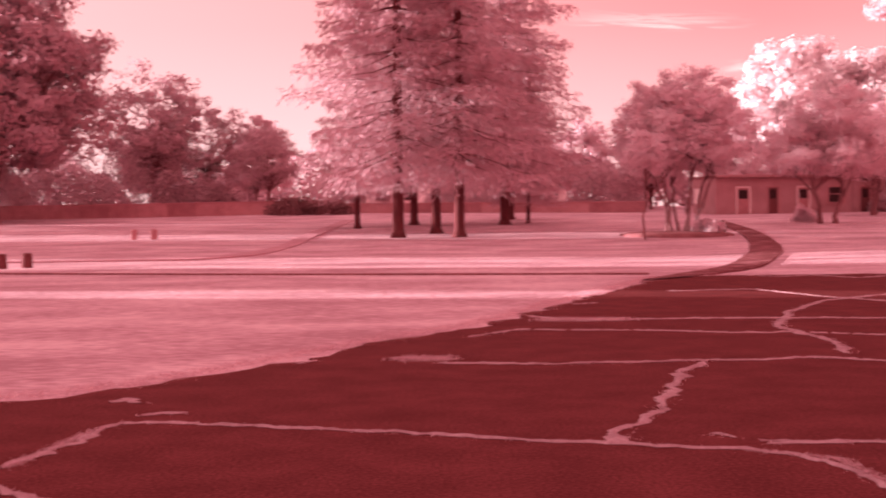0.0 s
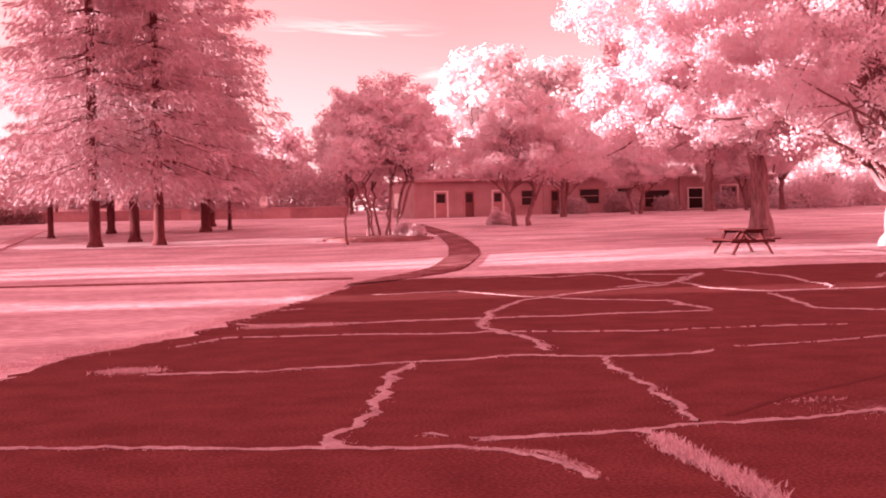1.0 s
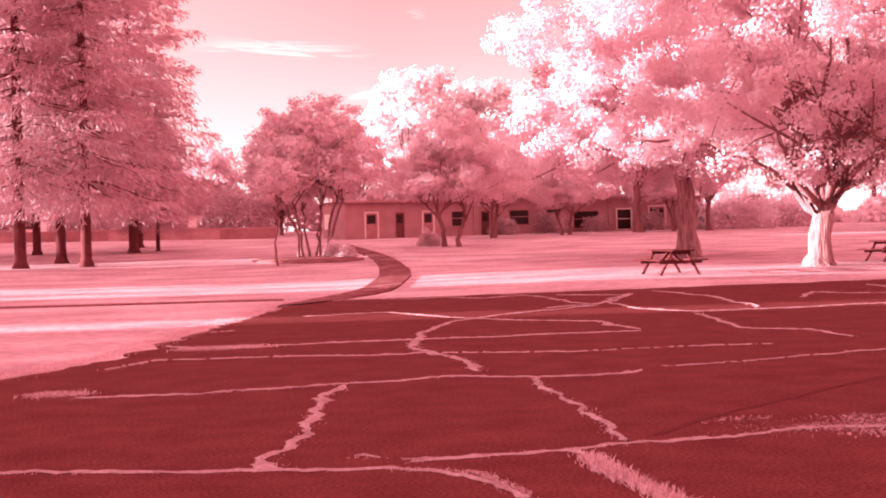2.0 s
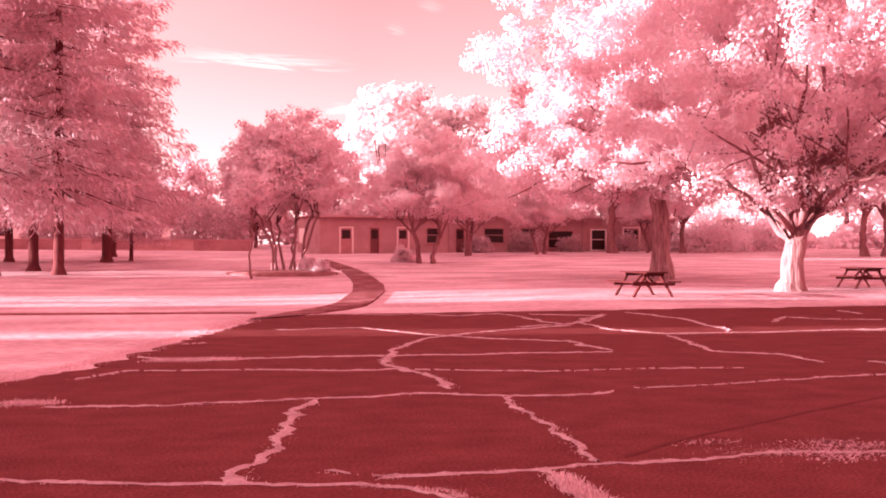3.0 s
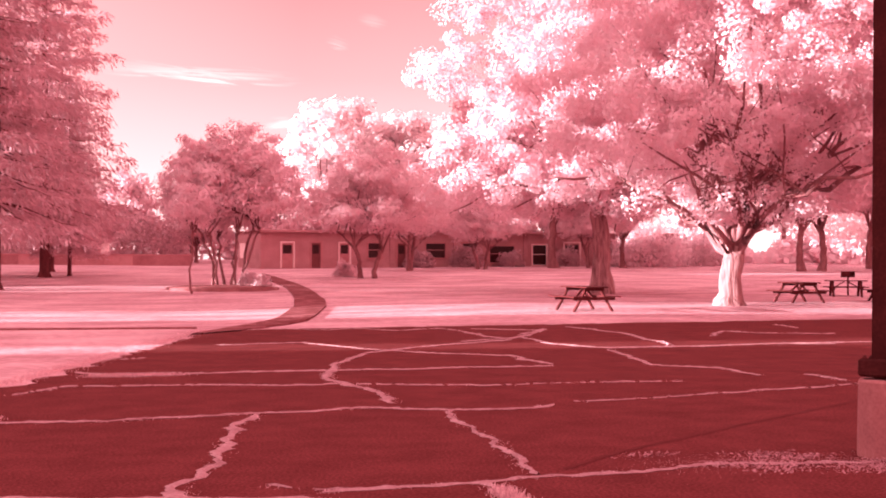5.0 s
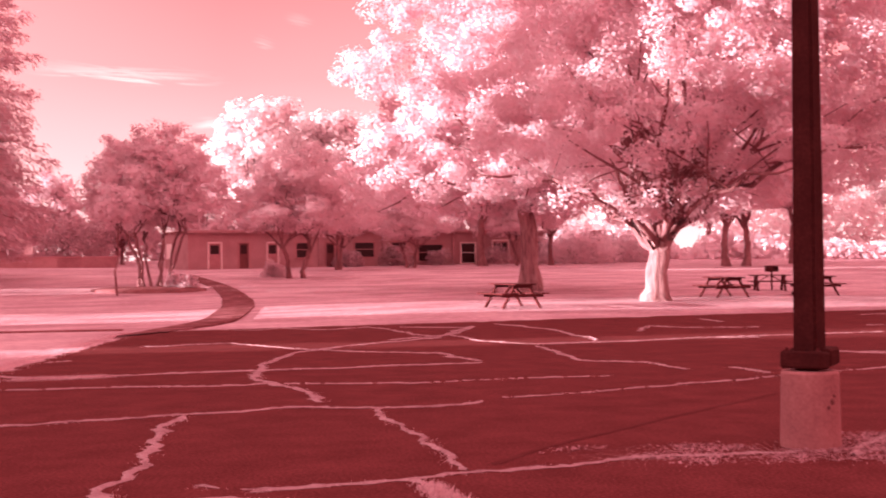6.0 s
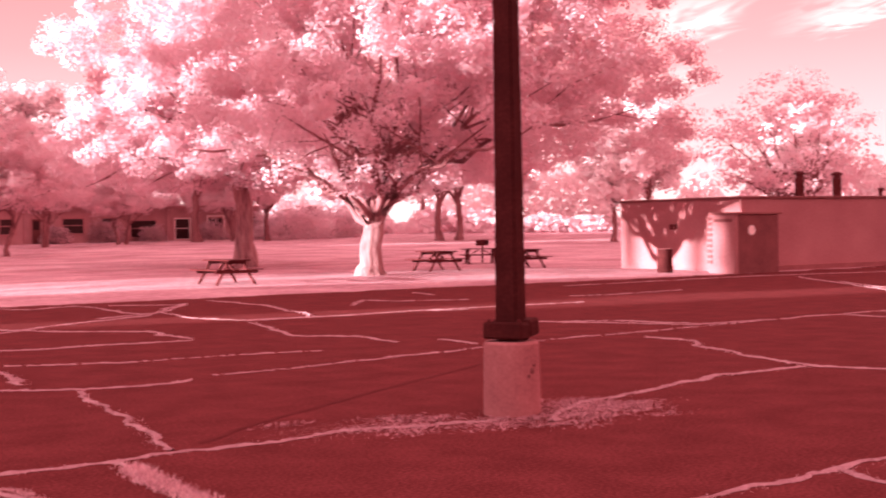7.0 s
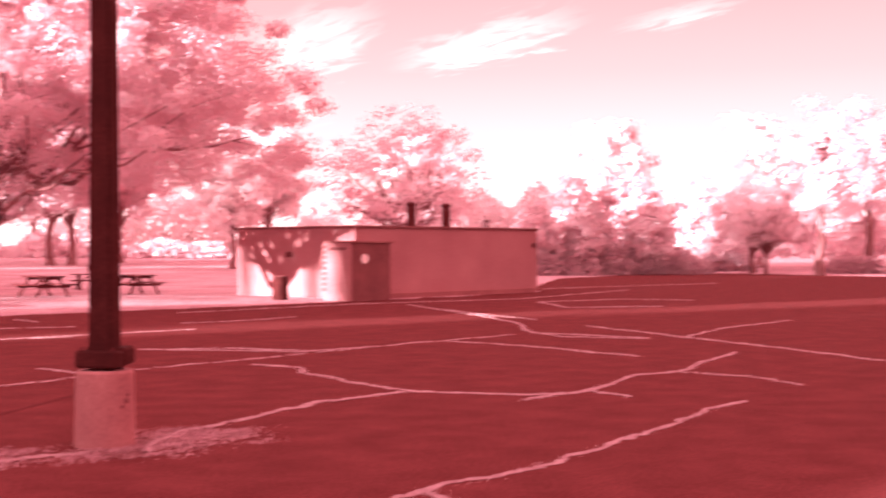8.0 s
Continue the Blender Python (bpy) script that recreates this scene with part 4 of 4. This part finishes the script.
tagged(ribbon("footpath", [(17.2, 90.0), (15.3, 71.0), (12.4, 55.0), (8.7, 40.6), (5.9, 34.2), (4.6, 31.6)], [(18.3, 90.0), (16.2, 70.0), (13.2, 53.0), (9.3, 39.0), (7.0, 34.6), (6.1, 33.0)],
              M_PATH, .03), "worn dark asphalt footpath curving across the lawn", "path", kind="structure")
tagged(ribbon("dirt_track", [(-7.3, 101.6), (-7.5, 74.6), (-7.4, 60.0), (-9.4, 51.7), (-14.2, 49.6), (-30.0, 49.0)], [(-6.3, 101.0), (-6.6, 74.3), (-6.6, 59.0), (-8.4, 49.9), (-13.6, 48.4), (-30.0, 47.8)],
              M_TRACK, .02), "narrow worn track through the grass", "path", kind="structure")
tagged(ribbon("drain_channel", [(-24.0, 42.2), (-12.7, 39.4), (-4.3, 37.0), (5.3, 35.0)], [(-24.0, 42.05), (-12.7, 39.25), (-4.3, 36.85), (5.3, 34.85)], M_MULCH, .02),
       "shallow dark drain line in the lawn", "drain", kind="structure")


def garden_wall(a, b, h):
    """A low wall of coursed stones under a pale coping."""
    n = int(math.dist(a, b) / 2.4)
    for i in range(n):
        p = (a[0] + (b[0] - a[0]) * i / n, a[1] + (b[1] - a[1]) * i / n)
        q = (a[0] + (b[0] - a[0]) * (i + 1) / n, a[1] + (b[1] - a[1]) * (i + 1) / n)
        z = rise(*p)
        bm = beam(bm_new(), (*p, z + h / 2 - .1), (*q, z + h / 2 - .1), .35, h + .2)
        part("wall_block", bm, M_STONE, GW)
        bm = beam(bm_new(), (*p, z + h + .05), (*q, z + h + .05), .46, .10)
        part("coping", bm, M_TRIM, GW)


GW = tagged(empty("garden_wall", 0, 0), "low stone garden wall with a pale coping", "wall", kind="structure")
garden_wall((-46.0, 114.5), (-10.0, 125.5), 1.1)
garden_wall((-10.0, 125.5), (17.0, 114.0), .8)

bm = bm_new()
lathe(bm, [(2.3, -.35), (2.2, 0.03), (1.6, .10), (.5, .14)], 28)
tagged(part("mulch_bed", bm, M_MULCH, smooth=True, m=pose(11.6, 67.6, rise(11.6, 67.6) + .04) @ Matrix.Diagonal((1.25, 1.6, 1, 1))), "oval bed of dark bark mulch", "mulch bed")


def bush(x, y, r, h, seed, mat, label, leaf=.14, n=2600):
    rng, rnd = np.random.default_rng(seed), random.Random(seed)
    th = tagged(empty("bush", x, y, rise(x, y) - .03), label, "bush")
    d = rng.normal(size=(n, 3))
    d /= np.linalg.norm(d, axis=1)[:, None]
    d[:, 2] = np.abs(d[:, 2])
    q = d * rng.uniform(.55, 1.0, size=(n, 1)) * (1 + .22 * np.sin(d[:, :1] * 5 + seed) * np.cos(d[:, 1:2] * 4)) * np.array([r, r, h])
    tb = Tubes(5)
    for i in range(7):
        a = i * .9
        tb.add(bend((.05 * math.cos(a), .05 * math.sin(a), -.05), (r * .7 * math.cos(a), r * .7 * math.sin(a), h * .75), (0, 0, h * .4), rnd, 4), [.03, .025, .02, .014, .008])
    raw("stems", tb.v, tb.f, M_BARK, th)
    quads("foliage", leaf_quads(q, leaf, rng), mat, th)


for i, (bx, by, br, bh) in enumerate(((34.0, 105.2, 1.3, 1.5), (38.6, 106.2, 1.6, 1.9), (42.6, 106.4, 1.2, 1.4), (48.0, 107.2, 1.5, 1.7), (52.4, 107.8, 1.4, 2.0))):
    bush(bx, by, br, bh, 60 + i, M_NEEDLE_SHADE, "low shrub against the brick building", .2, 1800)
bush(22.4, 84.6, .8, 1.0, 3, M_LEAF2, "low clipped bush beside the twin-trunked tree")
bush(13.0, 66.8, .85, .9, 4, M_LEAF2, "small bush in the mulch bed")
bush(-13.2, 121.0, 2.6, 1.7, 5, M_BARK, "dark evergreen bush at the garden wall", .22)
bush(-9.8, 120.5, 2.2, 1.5, 6, M_BARK, "dark evergreen bush at the garden wall", .22)
# shrubs coloured dark to stand for the shade they lie in
for bx, by, br, bh in ((-40.0, 121.0, 4.6, 6.0), (-34.5, 123.5, 4.6, 6.5), (-28.5, 125.5, 4.6, 6.5), (-23.5, 127.5, 4.0, 4.6), (-20.0, 127.0, 3.0, 3.0), (1.5, 126.0, 3.4, 3.6), (7.5, 128.0, 3.6, 4.4), (14.5, 120.0, 3.4, 4.6)):
    bush(bx, by, br, bh, int(bx * 7 + 400), M_NEEDLE_SHADE, "tall leafy shrub behind the garden wall", .3, 4200)
bush(55.0, 106.0, 3.6, 3.4, 8, M_LEAF2, "large pale rounded shrub at the building's end", .3, 5200)
bush(61.0, 108.0, 3.6, 3.2, 9, M_LEAF2, "large pale rounded shrub at the building's end", .3, 5200)
bush(106.0, 58.0, 3.0, 2.6, 11, M_NEEDLE_SHADE, "scrubby bush by the far drive", .3, 4200)
bush(100.0, 58.5, 2.6, 1.6, 12, M_LEAF2, "scrubby bush by the far drive", .3, 3200)
for bx, by, br, bh in ((78.5, 58.8, 2.8, 1.8), (82.0, 57.2, 3.0, 2.4), (86.0, 55.0, 3.0, 2.6), (89.0, 52.6, 2.6, 1.8), (99.0, 43.0, 2.6, 1.4), (104.0, 39.5, 3.0, 1.6)):
    bush(bx, by, br, bh, int(bx), M_NEEDLE_SHADE, "dense undergrowth below the trees by the far drive", .28, 3200)

for x, y in ((-16.0, 71.0), (-15.0, 71.2)):
    bm = bm_new()
    box(bm, -.16, -.1, -.1, .16, .1, .52, .03)
    tagged(part("marker_post", bm, M_TRIM, m=pose(x, y, rise(x, y))), "short pale marker post on the lawn", "post", "marker posts")

# two short dark stumps at the lawn's west side
for i, (x, y) in enumerate(((-13.9, 43.2), (-13.3, 43.9))):
    bm = bm_new()
    lathe(bm, [(.19, -.1), (.17, .12), (.16, .42), (.12, .45)], 10)
    tagged(part("stump", bm, M_BARKDARK, m=pose(x, y, 0)), "short weathered dark wooden stump", "stump", "stumps")


def far_woods():
    """The closed belt of trees round the grounds, too far to tell apart."""
    rng = np.random.default_rng(77)
    # sun and shade in the colour: west belt dark, eastern woods pale
    for nm, a0, a1, d0, hh, mat, n in (("far_woods", -34, 26, 168, 8.0, M_NEEDLE_SHADE, 26000), ("far_woods", 26, 47, 170, 9.0, M_SUNLIT, 11000),
                                       ("far_woods", 47, 80, 150, 8.5, M_SUNLIT, 22000), ("far_scrub", 46, 80, 128, 4.0, M_LEAF2, 9000), ("far_scrub", 28, 47, 140, 2.6, M_LEAF2, 7000)):
        az = np.radians(rng.uniform(a0, a1, size=n))
        top = hh * (.62 + .26 * np.sin(az * 31 + d0) + .2 * np.sin(az * 73 + 2) + .14 * np.sin(az * 160 + hh))
        z = rng.uniform(0, 1, size=n) ** .8 * top
        d = d0 + rng.normal(size=n) * 3.5
        c = np.stack([np.sin(az) * d, np.cos(az) * d, z + 1.2], axis=1)
        ob = quads(nm, leaf_quads(c, .85, rng), mat)
        tagged(ob, "distant belt of trees and scrub round the grounds", "woods", kind="stuff")


far_woods()


# ---------------------------------------------------------------- the lamp post
def lamp_post(x, y):
    p = tagged(empty("lamp_post", x, y, 0.0, 28.0), "dark steel lamp post on a round concrete footing", "lamp post")
    bm = bm_new()
    lathe(bm, [(.275, -.12), (.27, .02), (.262, .45), (.258, .66), (.24, .685)], 40)
    part("footing", bm, M_CONCRETE, p, "stained round concrete footing", smooth=False)
    for a, z, r in ((-72, .42, .03), (-66, .47, .018), (-80, .37, .02)):
        bm = bm_new()
        lathe(bm, [(r, 0), (r * .6, .012)], 8)
        aa = radians(a - 28 - 10)
        part("chip", bm, M_DOOR, p, "dark chip in the concrete", m=Matrix.Translation((.262 * math.cos(aa), .262 * math.sin(aa), z)) @ pose(0, 0, 0, 0, 90, 0).inverted() @ Matrix.Identity(4))
    for x0, x1, tilt, lift in ((-.2, -.003, -4, .0), (.003, .21, 5, .022)):
        bm = bm_new()
        box(bm, x0, -.2, -.08, x1, .2, .08, .02)
        part("base_cover", bm, M_RUST, p, "loose half of a square steel base cover", m=pose(0, 0, .775 + lift, 0, -tilt, 0))
    bm = bm_new()
    vs = []
    for z, w in ((.69, .113), (8.0, .074)):
        vs.append([bm.verts.new((i * w, j * w, z)) for i, j in ((-1, -1), (1, -1), (1, 1), (-1, 1))])
    bm.faces.new(vs[0][::-1])
    bm.faces.new(vs[1])
    for i in range(4):
        j = (i + 1) % 4
        bm.faces.new((vs[0][i], vs[0][j], vs[1][j], vs[1][i]))
    bmesh.ops.bevel(bm, geom=list(bm.edges), offset=.02, segments=2, affect="EDGES")
    part("shaft", bm, M_RUST, p)
    for i, j in ((-1, -1), (1, -1), (1, 1), (-1, 1)):
        bm = bm_new()
        lathe(bm, [(.022, 0), (.022, .02), (.012, .02), (.012, .035)], 8)
        part("anchor_bolt", bm, M_METAL, p, m=pose(i * .15, j * .15, .86))


lamp_post(7.62, 10.15)


# ---------------------------------------------------------------- picnic place
def picnic_table(mat=M_TIMBER, steel=False):
    t = new("picnic_table")
    for i in range(5):
        bm = bm_new()
        box(bm, -.92, -.37 + i * .15, .71, .92, -.235 + i * .15, .75, .006)
        part("top_plank", bm, mat, t)
    for sd in (-1, 1):
        for k in (0, 1):
            bm = bm_new()
            y = sd * (.60 + k * .145)
            box(bm, -.92, y - .065, .42, .92, y + .065, .46, .006)
            part("seat_plank", bm, mat, t)
    for x in (-.62, .62):
        for sd in (-1, 1):
            bm = beam(bm_new(), (x, sd * .22, .71), (x, sd * .66, -.02), .05, .11, (1, 0, 0))
            part("leg", bm, M_METAL if steel else mat, t)
        bm = bm_new()
        box(bm, x + .026, -.73, .33, x + .066, .73, .42, .005)
        part("seat_bearer", bm, M_METAL if steel else mat, t)
        bm = bm_new()
        box(bm, x + .026, -.34, .62, x + .066, .34, .71, .005)
        part("top_bearer", bm, M_METAL if steel else mat, t)
        bm = beam(bm_new(), (x + (.06 if x < 0 else .0), 0, .40), (x * .1, 0, .70), .09, .04)
        part("brace", bm, M_METAL if steel else mat, t)
    return t


tab = tagged(picnic_table(), "dark weathered timber picnic table with attached benches", "picnic table", "picnic tables")
tab.matrix_basis = pose(17.9, 38.7, rise(17.9, 38.7) - .03, 0, 0, -88)
copy_thing(tab, pose(28.4, 42.8, rise(28.4, 42.8) - .03, 0, 0, -93))
copy_thing(tab, pose(33.0, 43.5, rise(33.0, 43.5) - .03, 0, 0, -97))
tab2 = tagged(picnic_table(M_METAL, True), "steel-framed picnic table beside the grill", "picnic table", "picnic tables")
tab2.matrix_basis = pose(37.6, 52.9, rise(37.6, 52.9) - .03, 0, 0, -28)


def grill(x, y):
    g = tagged(empty("park_grill", x, y, rise(x, y), 30), "dark steel charcoal grill on a post", "grill")
    bm = bm_new()
    lathe(bm, [(.045, -.1), (.045, .82)], 10)
    part("post", bm, M_METAL, g)
    bm = bm_new()
    box(bm, -.28, -.22, .82, .28, .22, .85, .005)
    for a in ((-.28, -.22, .851, -.26, .22, 1.08), (.26, -.22, .851, .28, .22, 1.08), (-.259, .2, .851, .259, .22, 1.08)):
        box(bm, *a)
    part("firebox", bm, M_METAL, g)
    for i in range(7):
        bm = beam(bm_new(), (-.25 + i * .083, -.24, 1.0), (-.25 + i * .083, .2, 1.0), .012, .012)
        part("grate_bar", bm, M_METAL, g)
    bm = bm_new()
    box(bm, -.3, -.24, 1.09, .3, .22, 1.11, .004)
    part("lid", bm, M_METAL, g)


grill(38.5, 54.0)


def bin_barrel(x, y):
    b = tagged(empty("trash_barrel", x, y, -.01), "dark ribbed steel trash barrel beside the wall", "trash can")
    bm = bm_new()
    lathe(bm, [(.27, 0), (.27, .27), (.285, .29), (.27, .31), (.27, .56), (.285, .58), (.27, .6), (.27, .86), (.285, .88), (.255, .88), (.25, .5)], 24)
    part("barrel", bm, M_RUST, b, smooth=False)
    bm = bm_new()
    lathe(bm, [(.25, .78), (.27, .9), (.262, .905), (.24, .84)], 24)
    part("liner", bm, M_DOOR, b)


bin_barrel(33.4, 35.7)


# ---------------------------------------------------------------- loose grass
def blades(name, pts, n, spread, hmin, hmax, seed, label, z=0.0):
    """Loose grass blades scattered along a line."""
    rng = np.random.default_rng(seed)
    p = np.array([(q[0], q[1]) for q in pts])
    i = rng.integers(0, len(p), size=n)
    c = p[i] + rng.normal(size=(n, 2)) * spread
    a = rng.uniform(0, 6.28, size=n)
    h = rng.uniform(hmin, hmax, size=n)
    w = .004 + h * .06
    base = np.stack([c[:, 0], c[:, 1], np.full(n, z - .005)], axis=1)
    s = np.stack([np.cos(a) * w, np.sin(a) * w, np.zeros(n)], axis=1)
    lean = np.stack([rng.normal(size=n) * .5 * h, rng.normal(size=n) * .5 * h, h], axis=1)
    v = np.stack([base - s, base + s, base + lean * .6 + s * .6, base + lean], axis=1)
    return tagged(quads(name, v, M_BLADE), label, "grass", kind="stuff")


def along(pts, step=.05):
    out = []
    for a, b in zip(pts, pts[1:]):
        n = max(1, int(math.dist(a, b) / step))
        out += [(a[0] + (b[0] - a[0]) * k / n, a[1] + (b[1] - a[1]) * k / n) for k in range(n)]
    return out


def litter(name, line, count, spread, seed, label):
    """Loose chips of grit and dead grass strewn in drifts over the asphalt."""
    rng = np.random.default_rng(seed)
    P = np.array(line)
    heads = P[rng.integers(0, len(P), size=60)] + rng.normal(size=(60, 2)) * spread
    c = heads[rng.integers(0, 60, size=count)] + rng.normal(size=(count, 2)) * np.array([.16, .07])
    a = rng.uniform(0, 6.28, size=count)
    L, w = rng.uniform(.006, .024, size=count), rng.uniform(.002, .006, size=count)
    z = rng.uniform(.004, .016, size=count)
    d = np.stack([np.cos(a) * L, np.sin(a) * L, rng.normal(size=count) * .006], axis=1)
    t = np.stack([-np.sin(a) * w, np.cos(a) * w, rng.normal(size=count) * .004], axis=1)
    b = np.stack([c[:, 0], c[:, 1], z], axis=1)
    return tagged(quads(name, np.stack([b - d, b + t, b + d, b - t], axis=1), M_TRACK), label, "litter", kind="stuff")


litter("ground_litter", along([(6.0, 10.25), (6.8, 10.15), (7.3, 9.7), (7.9, 9.55), (8.9, 10.0)]), 6000, .27, 9, "pale grit and dead grass strewn round the footing")
SEAM = [(10.2, 14.2), (7.5, 12.5), (5.4, 11.1), (4.6, 10.4)]
raw("tar_seam", [(x + o, y - o, .004) for x, y in SEAM for o in (-.028, .028)], [(2 * i + 1, 2 * i, 2 * i + 2, 2 * i + 3)[::-1] for i in range(len(SEAM) - 1)], M_PATCH, lot)
EDGE = along(LOT[1:9])
blades("grass_verge", [(x - .25, y + .15) for x, y in EDGE], 14000, .16, .008, .03, 1, "uneven grass along the broken asphalt edge")
blades("crack_grass", [q for c in CRACKS for q in c], 16000, .04, .008, .028, 2, "thin dry grass growing from the cracks")
blades("crack_grass", along([(3.7, 9.6), (3.6, 8.7), (3.6, 8.0), (3.5, 7.3)]), 1900, .055, .02, .07, 3, "thicker grass tuft in a wide crack")
blades("crack_grass", along([(5.6, 10.3), (6.6, 10.2), (7.3, 9.75), (8.6, 10.3)]), 7000, .24, .004, .012, 4, "trodden dry grass and litter round the footing")
blades("crack_grass", along([(1.6, 20.9), (2.9, 20.8)]) + along([(-.4, 15.7), (.1, 15.7)]), 2200, .10, .02, .06, 5, "grass clumps creeping in from the verge")
blades("crack_grass", along([(2.2, 9.7), (2.75, 9.3), (2.8, 8.4)]) + along([(-2.9, 9.4), (-2.7, 11.0)]), 1500, .03, .01, .03, 6, "grass tufts in the nearer cracks")


# ---------------------------------------------------------------- a plain unseen hall, added west of the car park to shade it
def shadow_caster_hall(x, y, turn, w, d, h):
    b = tagged(empty("hall_building", x, y, -.05, turn), "unseen plain brick hall added west of the car park to shade it", "building")
    for a in ((0, 0, 0, w, .3, h), (0, d - .3, 0, w, d, h), (0, .3, 0, .3, d - .3, h), (w - .3, .3, 0, w, d - .3, h)):
        part("wall", box(bm_new(), *a), M_BRICK, b)
    part("roof", box(bm_new(), -.1, -.1, h + .004, w + .1, d + .1, h + .15, .02), M_ROOF, b)


shadow_caster_hall(-84.3, 12.9, 15.3, 38.0, 9.0, 10.0)
